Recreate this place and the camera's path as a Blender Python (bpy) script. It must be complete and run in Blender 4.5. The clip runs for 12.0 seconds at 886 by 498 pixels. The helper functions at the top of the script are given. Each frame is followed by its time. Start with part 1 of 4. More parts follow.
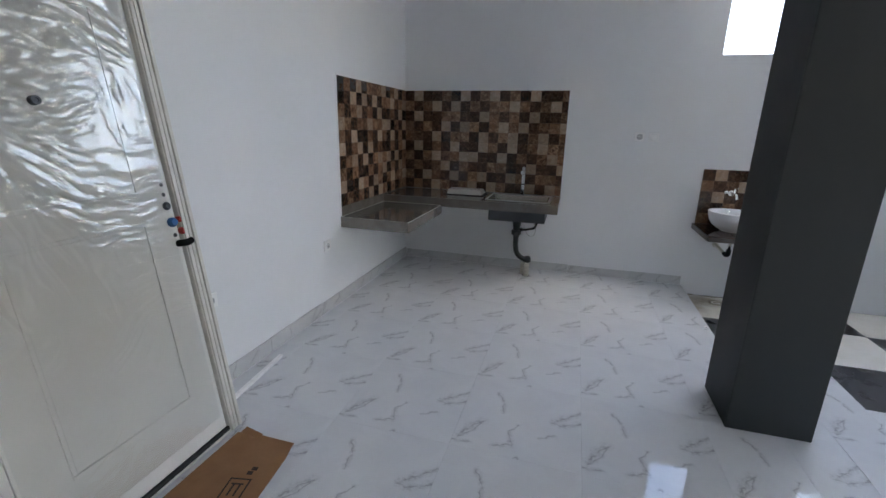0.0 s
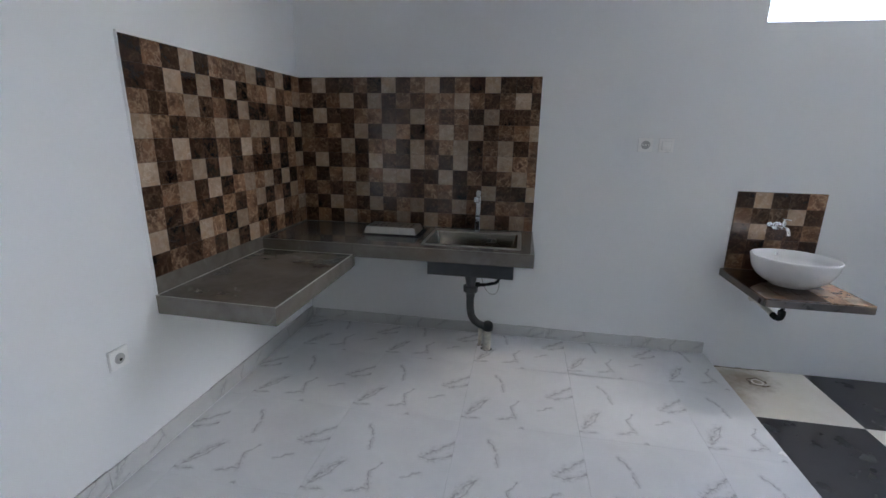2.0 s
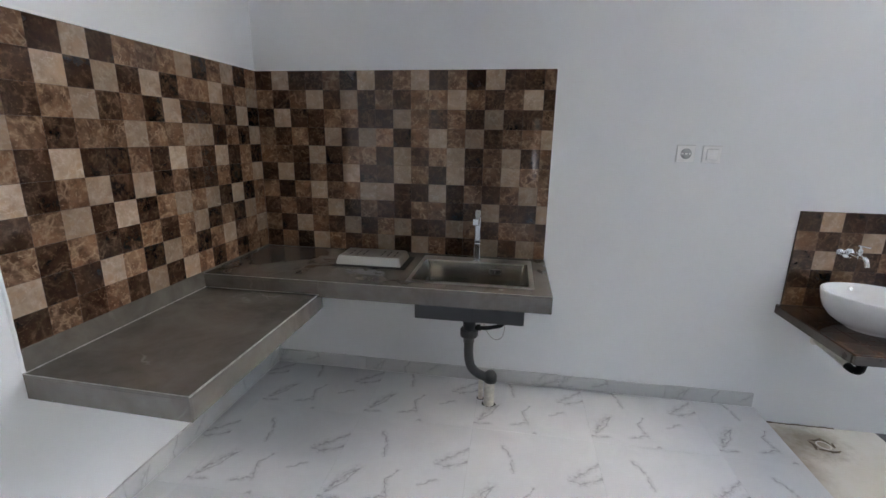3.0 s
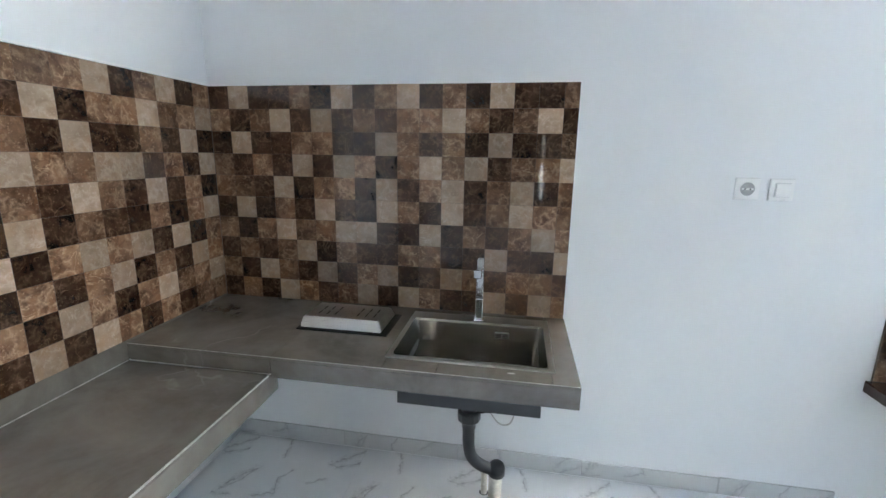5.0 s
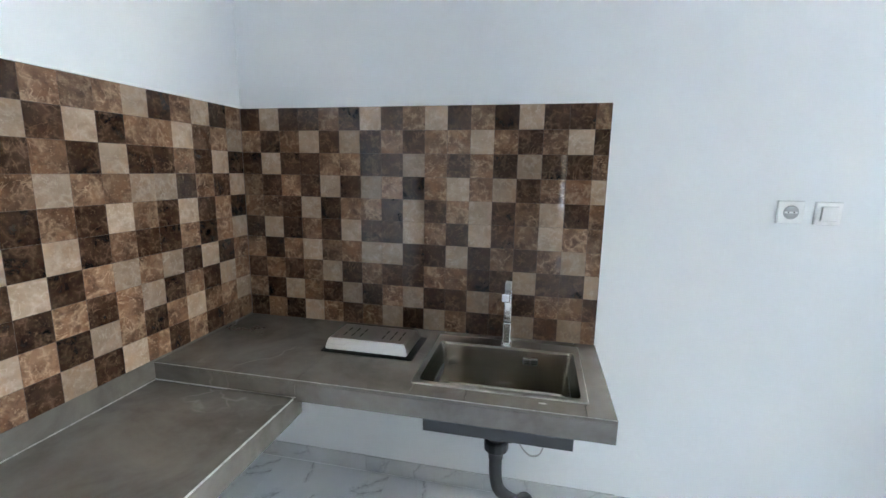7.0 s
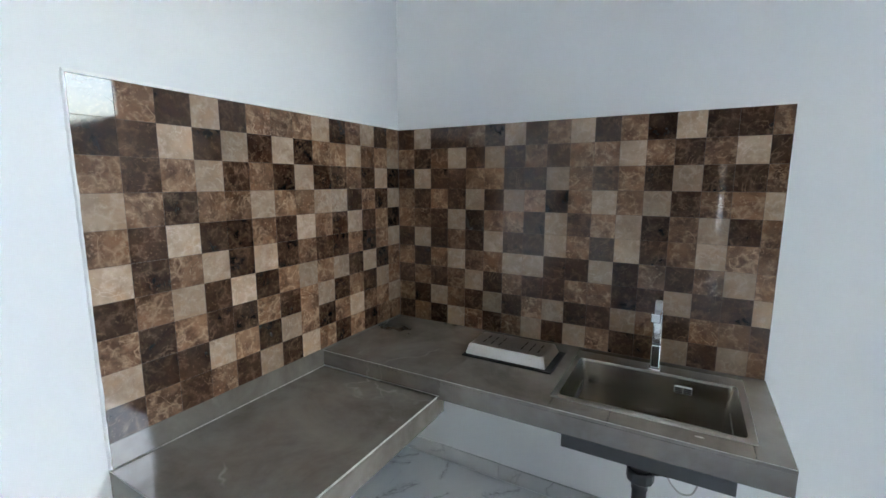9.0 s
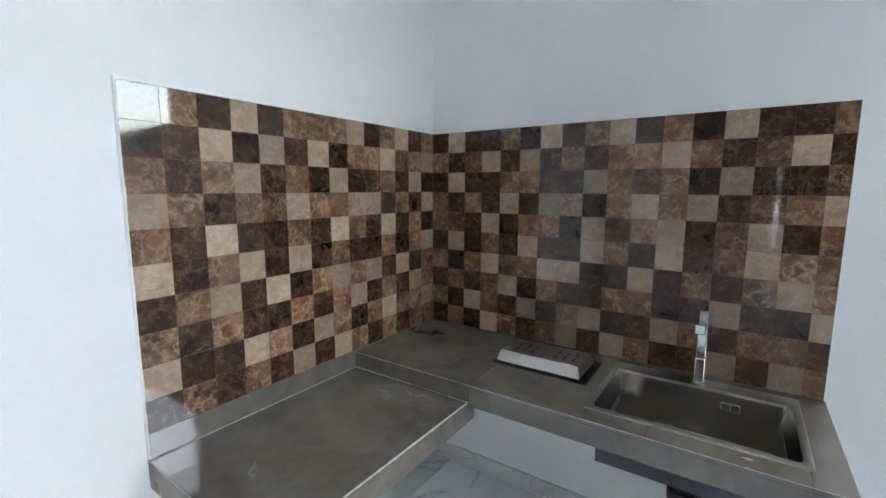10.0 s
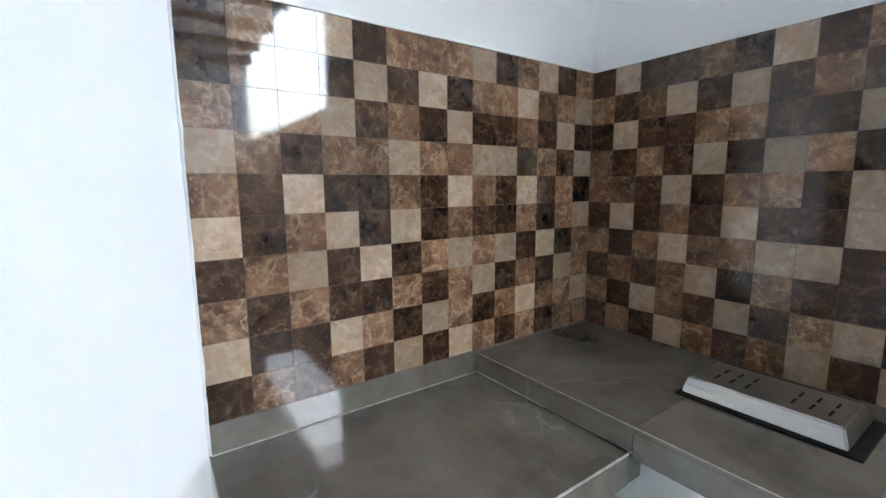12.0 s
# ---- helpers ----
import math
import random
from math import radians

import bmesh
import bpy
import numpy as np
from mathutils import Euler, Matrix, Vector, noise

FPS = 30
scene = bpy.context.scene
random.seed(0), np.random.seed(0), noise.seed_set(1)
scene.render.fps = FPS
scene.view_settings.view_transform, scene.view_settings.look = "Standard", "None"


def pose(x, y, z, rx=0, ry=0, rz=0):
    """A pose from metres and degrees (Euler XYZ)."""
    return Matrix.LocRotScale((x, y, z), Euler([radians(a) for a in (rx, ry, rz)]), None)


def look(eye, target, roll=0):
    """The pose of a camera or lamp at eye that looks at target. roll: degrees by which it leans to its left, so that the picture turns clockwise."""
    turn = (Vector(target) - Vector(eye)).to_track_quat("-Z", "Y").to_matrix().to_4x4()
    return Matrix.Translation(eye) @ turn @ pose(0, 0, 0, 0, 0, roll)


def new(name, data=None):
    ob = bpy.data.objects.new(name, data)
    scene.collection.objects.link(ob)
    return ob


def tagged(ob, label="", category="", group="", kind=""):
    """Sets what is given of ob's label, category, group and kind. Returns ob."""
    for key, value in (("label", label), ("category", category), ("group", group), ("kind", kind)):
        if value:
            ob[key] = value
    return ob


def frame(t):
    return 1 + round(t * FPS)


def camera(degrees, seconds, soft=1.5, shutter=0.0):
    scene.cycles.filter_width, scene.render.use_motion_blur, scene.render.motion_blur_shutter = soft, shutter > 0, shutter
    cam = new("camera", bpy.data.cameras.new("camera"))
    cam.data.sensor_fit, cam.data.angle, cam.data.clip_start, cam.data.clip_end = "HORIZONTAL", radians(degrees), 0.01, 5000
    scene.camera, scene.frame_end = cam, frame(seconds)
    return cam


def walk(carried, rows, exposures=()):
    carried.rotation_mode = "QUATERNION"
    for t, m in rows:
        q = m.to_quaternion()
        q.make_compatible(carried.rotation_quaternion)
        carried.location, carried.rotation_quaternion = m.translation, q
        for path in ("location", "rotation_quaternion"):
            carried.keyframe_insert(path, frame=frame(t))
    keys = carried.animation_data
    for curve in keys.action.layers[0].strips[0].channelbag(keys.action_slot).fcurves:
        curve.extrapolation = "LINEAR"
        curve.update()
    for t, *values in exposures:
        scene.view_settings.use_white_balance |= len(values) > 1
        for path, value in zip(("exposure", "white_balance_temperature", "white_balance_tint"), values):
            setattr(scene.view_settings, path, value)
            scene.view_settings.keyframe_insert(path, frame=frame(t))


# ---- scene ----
cam = camera(90.7, 12.0, soft=1.5)
PATH = [
    (0, (1.781, 0.447, 1.436), (1.241, 2.297, 0.9), 1.3),
    (0.5, (1.766, 0.827, 1.443), (1.313, 2.699, 0.902), 1.3),
    (1, (1.757, 1.246, 1.453), (1.362, 3.132, 0.918), 1.2),
    (1.5, (1.683, 1.639, 1.444), (1.308, 3.535, 0.923), 1.1),
    (2, (1.575, 1.979, 1.441), (1.243, 3.883, 0.929), 1.0),
    (2.5, (1.543, 2.297, 1.448), (1.232, 4.207, 0.943), 0.9),
    (3, (1.478, 2.56, 1.454), (1.178, 4.474, 0.958), 0.9),
    (3.5, (1.417, 2.757, 1.475), (1.119, 4.675, 0.992), 1.0),
    (5.5, (1.453, 3.11, 1.515), (1.105, 5.037, 1.107), 0.9),
    (6, (1.437, 3.118, 1.517), (1.066, 5.045, 1.131), 1.0),
    (6.5, (1.433, 3.112, 1.527), (1.037, 5.038, 1.158), 0.8),
    (7, (1.408, 3.103, 1.524), (0.989, 5.027, 1.172), 0.9),
    (7.5, (1.398, 3.081, 1.53), (0.824, 4.967, 1.192), 0.4),
    (9.5, (1.375, 3.039, 1.528), (0.322, 4.715, 1.239), 0.2),
    (10, (1.389, 3.069, 1.516), (0.27, 4.704, 1.241), 0.2),
    (10.5, (1.355, 3.129, 1.476), (0.174, 4.719, 1.202), 0.4),
    (11, (1.257, 3.287, 1.422), (-0.043, 4.784, 1.16), 0.3),
    (11.5, (1.138, 3.386, 1.397), (-0.293, 4.757, 1.128), -0.1),
    (12, (1.135, 3.465, 1.366), (-0.484, 4.604, 1.079), -0.5),
]
EXPOSURES = [(0, 3.27, 6240, 9), (0.5, 3.27, 6240, 9), (1.0, 3.55, 6260, 9), (1.5, 3.6, 6250, 9), (2.0, 3.37, 6220, 8.5), (2.5, 3.46, 6300, 9), (3.0, 3.88, 6480, 9.5), (3.5, 4.22, 6390, 7.5), (5.5, 4.68, 6030, 2.5), (7, 4.78, 6030, 2.5), (9.5, 4.44, 6030, 2), (10.5, 4.53, 6050, 3), (12, 4.7, 6040, 3.5)]
walk(cam, [(t, look(eye, target, roll)) for t, eye, target, roll in PATH], EXPOSURES)

# ---- light: a bright hazy sky over the open yard and the front of the house ----
world = bpy.data.worlds.new("sky")
scene.world = world
world.use_nodes = True
wn = world.node_tree
sky = wn.nodes.new("ShaderNodeTexSky")
sky.sky_type, sky.sun_disc = "NISHITA", False
sky.sun_elevation, sky.sun_rotation = radians(50), radians(96)
sky.air_density, sky.dust_density, sky.ozone_density = 1.0, 4.0, 1.0
wn.links.new(sky.outputs[0], wn.nodes["Background"].inputs[0])
wn.nodes["Background"].inputs[1].default_value = 0.15
sun = new("sun", bpy.data.lights.new("sun", "SUN"))
sun.data.energy, sun.data.angle, sun.data.color = 0.5, radians(14), (1.0, 0.96, 0.9)
sun.matrix_world = look((9.0, -1.0, 10.8), (0, 0, 0))


# ---- materials ----
def material(name, rough=0.5, metal=0.0, colour=(0.8, 0.8, 0.8)):
    m = bpy.data.materials.new(name)
    m.use_nodes = True
    b = m.node_tree.nodes["Principled BSDF"]
    b.inputs["Base Color"].default_value = (*colour, 1)
    b.inputs["Roughness"].default_value, b.inputs["Metallic"].default_value = rough, metal
    return m, m.node_tree, b


def add(nt, kind, **values):
    n = nt.nodes.new(kind)
    for key, value in values.items():
        n.inputs[key].default_value = value
    return n


def noise_tex(nt, vec, scale, detail=4.0, rough=0.55, distort=0.0):
    n = add(nt, "ShaderNodeTexNoise", Scale=scale, Detail=detail, Roughness=rough, Distortion=distort)
    nt.links.new(vec, n.inputs["Vector"])
    return n


def ramp(nt, fac, *stops):
    n = nt.nodes.new("ShaderNodeValToRGB")
    while len(n.color_ramp.elements) < len(stops):
        n.color_ramp.elements.new(0.5)
    for e, (at, c) in zip(n.color_ramp.elements, stops):
        e.position = at
        e.color = (*c, 1) if len(c) == 3 else c
    nt.links.new(fac, n.inputs[0])
    return n.outputs[0]


def grey(v):
    return (v, v, v)


def mix(nt, fac, a, b, blend="MIX"):
    n = nt.nodes.new("ShaderNodeMix")
    n.data_type, n.blend_type = "RGBA", blend
    for socket, value in ((n.inputs[0], fac), (n.inputs[6], a), (n.inputs[7], b)):
        if isinstance(value, bpy.types.NodeSocket):
            nt.links.new(value, socket)
        elif isinstance(value, tuple):
            socket.default_value = (*value, 1)
        else:
            socket.default_value = value
    return n.outputs[2]


def sums(nt, op, a, b):
    n = nt.nodes.new("ShaderNodeMath")
    n.operation = op
    for socket, value in ((n.inputs[0], a), (n.inputs[1], b)):
        if isinstance(value, bpy.types.NodeSocket):
            nt.links.new(value, socket)
        else:
            socket.default_value = value
    return n.outputs[0]


def bump(nt, b, height, strength=0.2, dist=0.01):
    n = add(nt, "ShaderNodeBump", Strength=strength, Distance=dist)
    nt.links.new(height, n.inputs["Height"])
    nt.links.new(n.outputs[0], b.inputs["Normal"])


def spot(nt):
    return nt.nodes.new("ShaderNodeNewGeometry").outputs["Position"]


def random_spot(nt, amount=40.0):
    """World place, shifted by each object's own random number."""
    info = nt.nodes.new("ShaderNodeObjectInfo")
    shift = nt.nodes.new("ShaderNodeVectorMath")
    shift.operation = "MULTIPLY_ADD"
    both = nt.nodes.new("ShaderNodeCombineXYZ")
    for k in range(3):
        nt.links.new(info.outputs["Random"], both.inputs[k])
    nt.links.new(both.outputs[0], shift.inputs[0])
    shift.inputs[1].default_value = (amount, amount * 0.7, amount * 1.3)
    nt.links.new(spot(nt), shift.inputs[2])
    return shift.outputs[0], info.outputs["Random"]


def make_paint(name, colour, rough=0.62, relief=0.12):
    m, nt, b = material(name, rough)
    p = spot(nt)
    big = noise_tex(nt, p, 1.3, 5)
    fine = noise_tex(nt, p, 70, 3)
    lo = tuple(c * 0.955 for c in colour)
    nt.links.new(mix(nt, ramp(nt, big.outputs[0], (0.35, grey(0)), (0.7, grey(1))), lo, colour), b.inputs["Base Color"])
    nt.links.new(ramp(nt, big.outputs[0], (0.3, grey(rough - 0.08)), (0.7, grey(rough + 0.08))), b.inputs["Roughness"])
    roll = noise_tex(nt, p, 9, 3)
    bump(nt, b, sums(nt, "ADD", sums(nt, "MULTIPLY", fine.outputs[0], 0.3), roll.outputs[0]), relief, 0.004)
    return m


WALL = make_paint("white_wall_paint", (0.845, 0.855, 0.86))
COLUMN = make_paint("dark_grey_paint", (0.021, 0.0245, 0.0235), 0.6, 0.1)
CONCRETE = make_paint("raw_screed", (0.52, 0.49, 0.44), 0.85, 0.4)
# invented grey for walls out of view, to weaken their bounce light
UNSEEN_WALL = make_paint("unseen_wall_grey", (0.45, 0.46, 0.46), 0.8, 0.3)


def make_sheet(name):
    """Milky roofing sheet that lets part of the daylight through."""
    m, nt, b = material(name, 0.4)
    n = noise_tex(nt, spot(nt), 3.0, 5, 0.6)
    colour = ramp(nt, n.outputs[0], (0.3, (0.78, 0.80, 0.79)), (0.7, (0.88, 0.89, 0.88)))
    nt.links.new(colour, b.inputs["Base Color"])
    glow = nt.nodes.new("ShaderNodeBsdfTranslucent")
    nt.links.new(colour, glow.inputs[0])
    both = nt.nodes.new("ShaderNodeMixShader")
    both.inputs[0].default_value = 0.2
    nt.links.new(b.outputs[0], both.inputs[1])
    nt.links.new(glow.outputs[0], both.inputs[2])
    nt.links.new(both.outputs[0], nt.nodes["Material Output"].inputs[0])
    return m


SHEET = make_sheet("milky_roof_sheet")
DARKROOF = make_paint("dark_roof_edge", (0.09, 0.075, 0.065), 0.8, 0.3)

# strokes of the vein print on one floor tile: start, end and half width in metres
STROKES = [
    (0.455, 0.435, 0.53, 0.505, 0.006), (0.53, 0.505, 0.60, 0.575, 0.0045), (0.50, 0.425, 0.60, 0.48, 0.006),
    (0.02, 0.20, 0.06, 0.28, 0.006), (0.06, 0.28, 0.125, 0.355, 0.011), (0.0, 0.168, 0.085, 0.18, 0.004),
    (0.195, 0.192, 0.285, 0.202, 0.0042), (0.285, 0.202, 0.252, 0.32, 0.005), (0.252, 0.32, 0.31, 0.37, 0.003),
    (0.05, 0.105, 0.105, 0.075, 0.006), (0.105, 0.075, 0.155, 0.02, 0.010), (0.155, 0.02, 0.20, -0.06, 0.005),
    (0.155, 0.62, 0.20, 0.54, 0.005), (0.31, 0.13, 0.36, 0.09, 0.003), (0.40, 0.30, 0.47, 0.33, 0.003),
    (0.20, 0.54, 0.215, 0.45, 0.004), (0.125, 0.355, 0.10, 0.29, 0.003), (0.10, 0.29, 0.02, 0.20, 0.003),
    (0.36, 0.09, 0.40, 0.02, 0.003), (0.50, 0.425, 0.455, 0.435, 0.003),
]


def make_marble_tile(name, pale=(0.74, 0.75, 0.76), dull=(0.67, 0.68, 0.695), strength=0.62):
    """White polished porcelain with the same grey vein print on every tile."""
    m, nt, b = material(name, 0.1)
    p = nt.nodes.new("ShaderNodeTexCoord").outputs["Object"]
    warp = noise_tex(nt, p, 11, 5, 0.6)
    off = nt.nodes.new("ShaderNodeVectorMath")
    off.operation = "MULTIPLY_ADD"
    nt.links.new(warp.outputs[1], off.inputs[0])
    off.inputs[1].default_value = (0.09, 0.09, 0.0)
    nt.links.new(p, off.inputs[2])
    base = nt.nodes.new("ShaderNodeVectorMath")
    base.operation = "MULTIPLY_ADD"
    nt.links.new(off.outputs[0], base.inputs[0])
    base.inputs[1].default_value, base.inputs[2].default_value = (1, 1, 0), (-0.045, -0.045, 0)
    totals = [None, None]
    for ax, ay, bx, by, w in STROKES:
        dx, dy = bx - ax, by - ay
        pa = nt.nodes.new("ShaderNodeVectorMath")
        pa.operation = "SUBTRACT"
        nt.links.new(base.outputs[0], pa.inputs[0])
        pa.inputs[1].default_value = (ax, ay, 0)
        dot = nt.nodes.new("ShaderNodeVectorMath")
        dot.operation = "DOT_PRODUCT"
        nt.links.new(pa.outputs[0], dot.inputs[0])
        dot.inputs[1].default_value = (dx, dy, 0)
        h = sums(nt, "MULTIPLY", dot.outputs["Value"], 1 / (dx * dx + dy * dy))
        h.node.use_clamp = True
        along = nt.nodes.new("ShaderNodeVectorMath")
        along.operation = "SCALE"
        along.inputs[0].default_value = (dx, dy, 0)
        nt.links.new(h, along.inputs["Scale"])
        away = nt.nodes.new("ShaderNodeVectorMath")
        away.operation = "DISTANCE"
        nt.links.new(pa.outputs[0], away.inputs[0])
        nt.links.new(along.outputs[0], away.inputs[1])
        for k, (reach, worth) in enumerate(((0.0045 + 0.45 * w, 1.0), (0.009 + w * 3.2, 0.72))):
            line = add(nt, "ShaderNodeMapRange")
            line.interpolation_type = "SMOOTHSTEP"
            nt.links.new(away.outputs["Value"], line.inputs["Value"])
            line.inputs["From Min"].default_value, line.inputs["From Max"].default_value = reach, 0.0
            line.inputs["To Max"].default_value = worth
            totals[k] = line.outputs[0] if totals[k] is None else sums(nt, "MAXIMUM", totals[k], line.outputs[0])
    feather = noise_tex(nt, p, 55, 5, 0.7)
    fade = noise_tex(nt, p, 22, 3, 0.6)
    core = sums(nt, "MULTIPLY", totals[0], ramp(nt, fade.outputs[0], (0.34, grey(0.25)), (0.54, grey(1))))
    haze = sums(nt, "MULTIPLY", totals[1], ramp(nt, feather.outputs[0], (0.38, grey(0.0)), (0.64, grey(1))))
    vein = sums(nt, "MAXIMUM", core, haze)
    cloud = noise_tex(nt, p, 4.0, 5, 0.6, 0.6)
    ground = mix(nt, ramp(nt, cloud.outputs[0], (0.35, grey(0)), (0.7, grey(1))), pale, dull)
    nt.links.new(mix(nt, sums(nt, "MULTIPLY", vein, strength), ground, (0.19, 0.19, 0.21)), b.inputs["Base Color"])
    dust = noise_tex(nt, spot(nt), 2.2, 6, 0.6)
    nt.links.new(ramp(nt, dust.outputs[0], (0.35, grey(0.012)), (0.7, grey(0.05))), b.inputs["Roughness"])
    wave = noise_tex(nt, spot(nt), 3.0, 1)
    bump(nt, b, wave.outputs[0], 0.012, 0.01)
    return m


MARBLE = make_marble_tile("white_veined_porcelain")
# the floor's porcelain again, darkened for the shade on upright strips
SKIRT_SHADED = make_marble_tile("shaded_skirting_porcelain", (0.62, 0.625, 0.62), (0.55, 0.555, 0.55), 0.42)


def make_emperador(name, dark, light, vein, vein_amount, pit):
    """Polished brown marble mosaic: clouds, pale threads, dark pits."""
    m, nt, b = material(name, 0.1)
    p, rnd = random_spot(nt)
    cloud = noise_tex(nt, p, 13, 5, 0.6, 0.8)
    colour = mix(nt, ramp(nt, cloud.outputs[0], (0.36, grey(0)), (0.62, grey(1))), dark, light)
    # rusty patches between the clouds
    rust = noise_tex(nt, p, 9, 4, 0.6, 0.5)
    warm = (light[0] * 1.05, light[1] * 0.86, light[2] * 0.68)
    colour = mix(nt, ramp(nt, rust.outputs[0], (0.46, grey(0)), (0.66, grey(0.5))), colour, warm)
    # lacy pale crack lines
    bent = nt.nodes.new("ShaderNodeVectorMath")
    bent.operation = "MULTIPLY_ADD"
    nt.links.new(noise_tex(nt, p, 20, 4, 0.6).outputs[1], bent.inputs[0])
    bent.inputs[1].default_value = (0.06, 0.06, 0.06)
    nt.links.new(p, bent.inputs[2])
    cells = add(nt, "ShaderNodeTexVoronoi", Scale=24.0)
    cells.feature = "DISTANCE_TO_EDGE"
    nt.links.new(bent.outputs[0], cells.inputs["Vector"])
    lace = ramp(nt, cells.outputs["Distance"], (0.0, grey(1)), (0.05, grey(0.55)), (0.22, grey(0)))
    where = ramp(nt, noise_tex(nt, p, 19, 4, 0.65).outputs[0], (0.46, grey(0)), (0.56, grey(vein_amount)))
    colour = mix(nt, sums(nt, "MULTIPLY", lace, where), colour, tuple(0.35 * a + 0.65 * c for a, c in zip(light, vein)))
    # dark pits with soft rims
    pits = noise_tex(nt, p, 42, 2, 0.5, 0.3)
    colour = mix(nt, ramp(nt, pits.outputs[0], (0.58, grey(0)), (0.68, grey(pit))), colour, tuple(c * 0.8 for c in dark))
    specks = noise_tex(nt, p, 110, 3, 0.6)
    colour = mix(nt, ramp(nt, specks.outputs[0], (0.60, grey(0)), (0.70, grey(vein_amount * 0.7))), colour, vein)
    thread = noise_tex(nt, p, 8, 3, 0.5, 1.6)
    near = sums(nt, "ABSOLUTE", sums(nt, "SUBTRACT", thread.outputs[0], 0.5), 0.0)
    line = ramp(nt, near, (0.0, grey(1)), (0.014, grey(0)))
    gaps = ramp(nt, noise_tex(nt, p, 15, 2).outputs[0], (0.50, grey(0)), (0.62, grey(vein_amount)))
    colour = mix(nt, sums(nt, "MULTIPLY", line, gaps), colour, vein)
    tone = nt.nodes.new("ShaderNodeHueSaturation")
    nt.links.new(ramp(nt, rnd, (0.0, grey(0.72)), (1.0, grey(1.25))), tone.inputs["Value"])
    nt.links.new(colour, tone.inputs["Color"])
    nt.links.new(tone.outputs[0], b.inputs["Base Color"])
    b.inputs["Specular IOR Level"].default_value = 0.5
    smear = noise_tex(nt, spot(nt), 5, 4)
    nt.links.new(ramp(nt, smear.outputs[0], (0.35, grey(0.03)), (0.7, grey(0.09))), b.inputs["Roughness"])
    bump(nt, b, noise_tex(nt, p, 9, 1).outputs[0], 0.03, 0.004)
    return m


TONES = {
    "D": make_emperador("dark_brown_marble", (0.018, 0.009, 0.0055), (0.062, 0.032, 0.019), (0.29, 0.18, 0.108), 0.5, 0.3),
    "M": make_emperador("mid_brown_marble", (0.080, 0.042, 0.024), (0.245, 0.145, 0.086), (0.51, 0.35, 0.225), 0.85, 0.35),
    "L": make_emperador("pale_brown_marble", (0.295, 0.21, 0.144), (0.405, 0.305, 0.22), (0.55, 0.45, 0.355), 0.7, 0.18),
}


def make_counter(name):
    m, nt, b = material(name, 0.2)
    p = spot(nt)
    cloud = noise_tex(nt, p, 3.2, 6, 0.6, 0.8)
    fine = noise_tex(nt, p, 18, 5, 0.6)
    colour = mix(nt, ramp(nt, cloud.outputs[0], (0.3, grey(0)), (0.7, grey(1))), (0.090, 0.080, 0.066), (0.19, 0.172, 0.145))
    colour = mix(nt, ramp(nt, fine.outputs[0], (0.4, grey(0)), (0.75, grey(0.35))), colour, (0.21, 0.197, 0.172))
    b.inputs["Specular IOR Level"].default_value = 1.0
    warp = nt.nodes.new("ShaderNodeVectorMath")
    warp.operation = "MULTIPLY_ADD"
    nt.links.new(noise_tex(nt, p, 5, 3).outputs[1], warp.inputs[0])
    warp.inputs[1].default_value = (0.25, 0.25, 0.25)
    nt.links.new(p, warp.inputs[2])
    cells = add(nt, "ShaderNodeTexVoronoi", Scale=1.5)
    cells.feature = "DISTANCE_TO_EDGE"
    nt.links.new(warp.outputs[0], cells.inputs["Vector"])
    line = ramp(nt, cells.outputs["Distance"], (0.0, grey(1)), (0.012, grey(0)))
    gaps = ramp(nt, noise_tex(nt, p, 4, 2).outputs[0], (0.5, grey(0)), (0.66, grey(0.45)))
    colour = mix(nt, sums(nt, "MULTIPLY", line, gaps), colour, (0.42, 0.40, 0.36))
    nt.links.new(colour, b.inputs["Base Color"])
    smear = noise_tex(nt, p, 6, 5)
    nt.links.new(ramp(nt, smear.outputs[0], (0.35, grey(0.045)), (0.7, grey(0.075))), b.inputs["Roughness"])
    return m


COUNTER = make_counter("grey_marble_slab")


def make_plain(name, colour, rough, metal=0.0, vary=0.12, scale=12.0):
    m, nt, b = material(name, rough, metal, colour)
    n = noise_tex(nt, spot(nt), scale, 5, 0.6)
    nt.links.new(mix(nt, ramp(nt, n.outputs[0], (0.3, grey(0)), (0.7, grey(1))), tuple(c * (1 - vary) for c in colour), tuple(min(1.0, c * (1 + vary)) for c in colour)), b.inputs["Base Color"])
    nt.links.new(ramp(nt, n.outputs[0], (0.3, grey(rough * 0.8)), (0.7, grey(min(1, rough * 1.25)))), b.inputs["Roughness"])
    return m


def make_steel(name, colour, smooth, dull):
    m, nt, b = material(name, 0.28, 1.0, colour)
    stretch = nt.nodes.new("ShaderNodeVectorMath")
    stretch.operation = "MULTIPLY"
    nt.links.new(spot(nt), stretch.inputs[0])
    stretch.inputs[1].default_value = (14, 900, 900)
    n = noise_tex(nt, stretch.outputs[0], 1.0, 3)
    nt.links.new(ramp(nt, n.outputs[0], (0.3, grey(smooth)), (0.7, grey(dull))), b.inputs["Roughness"])
    return m


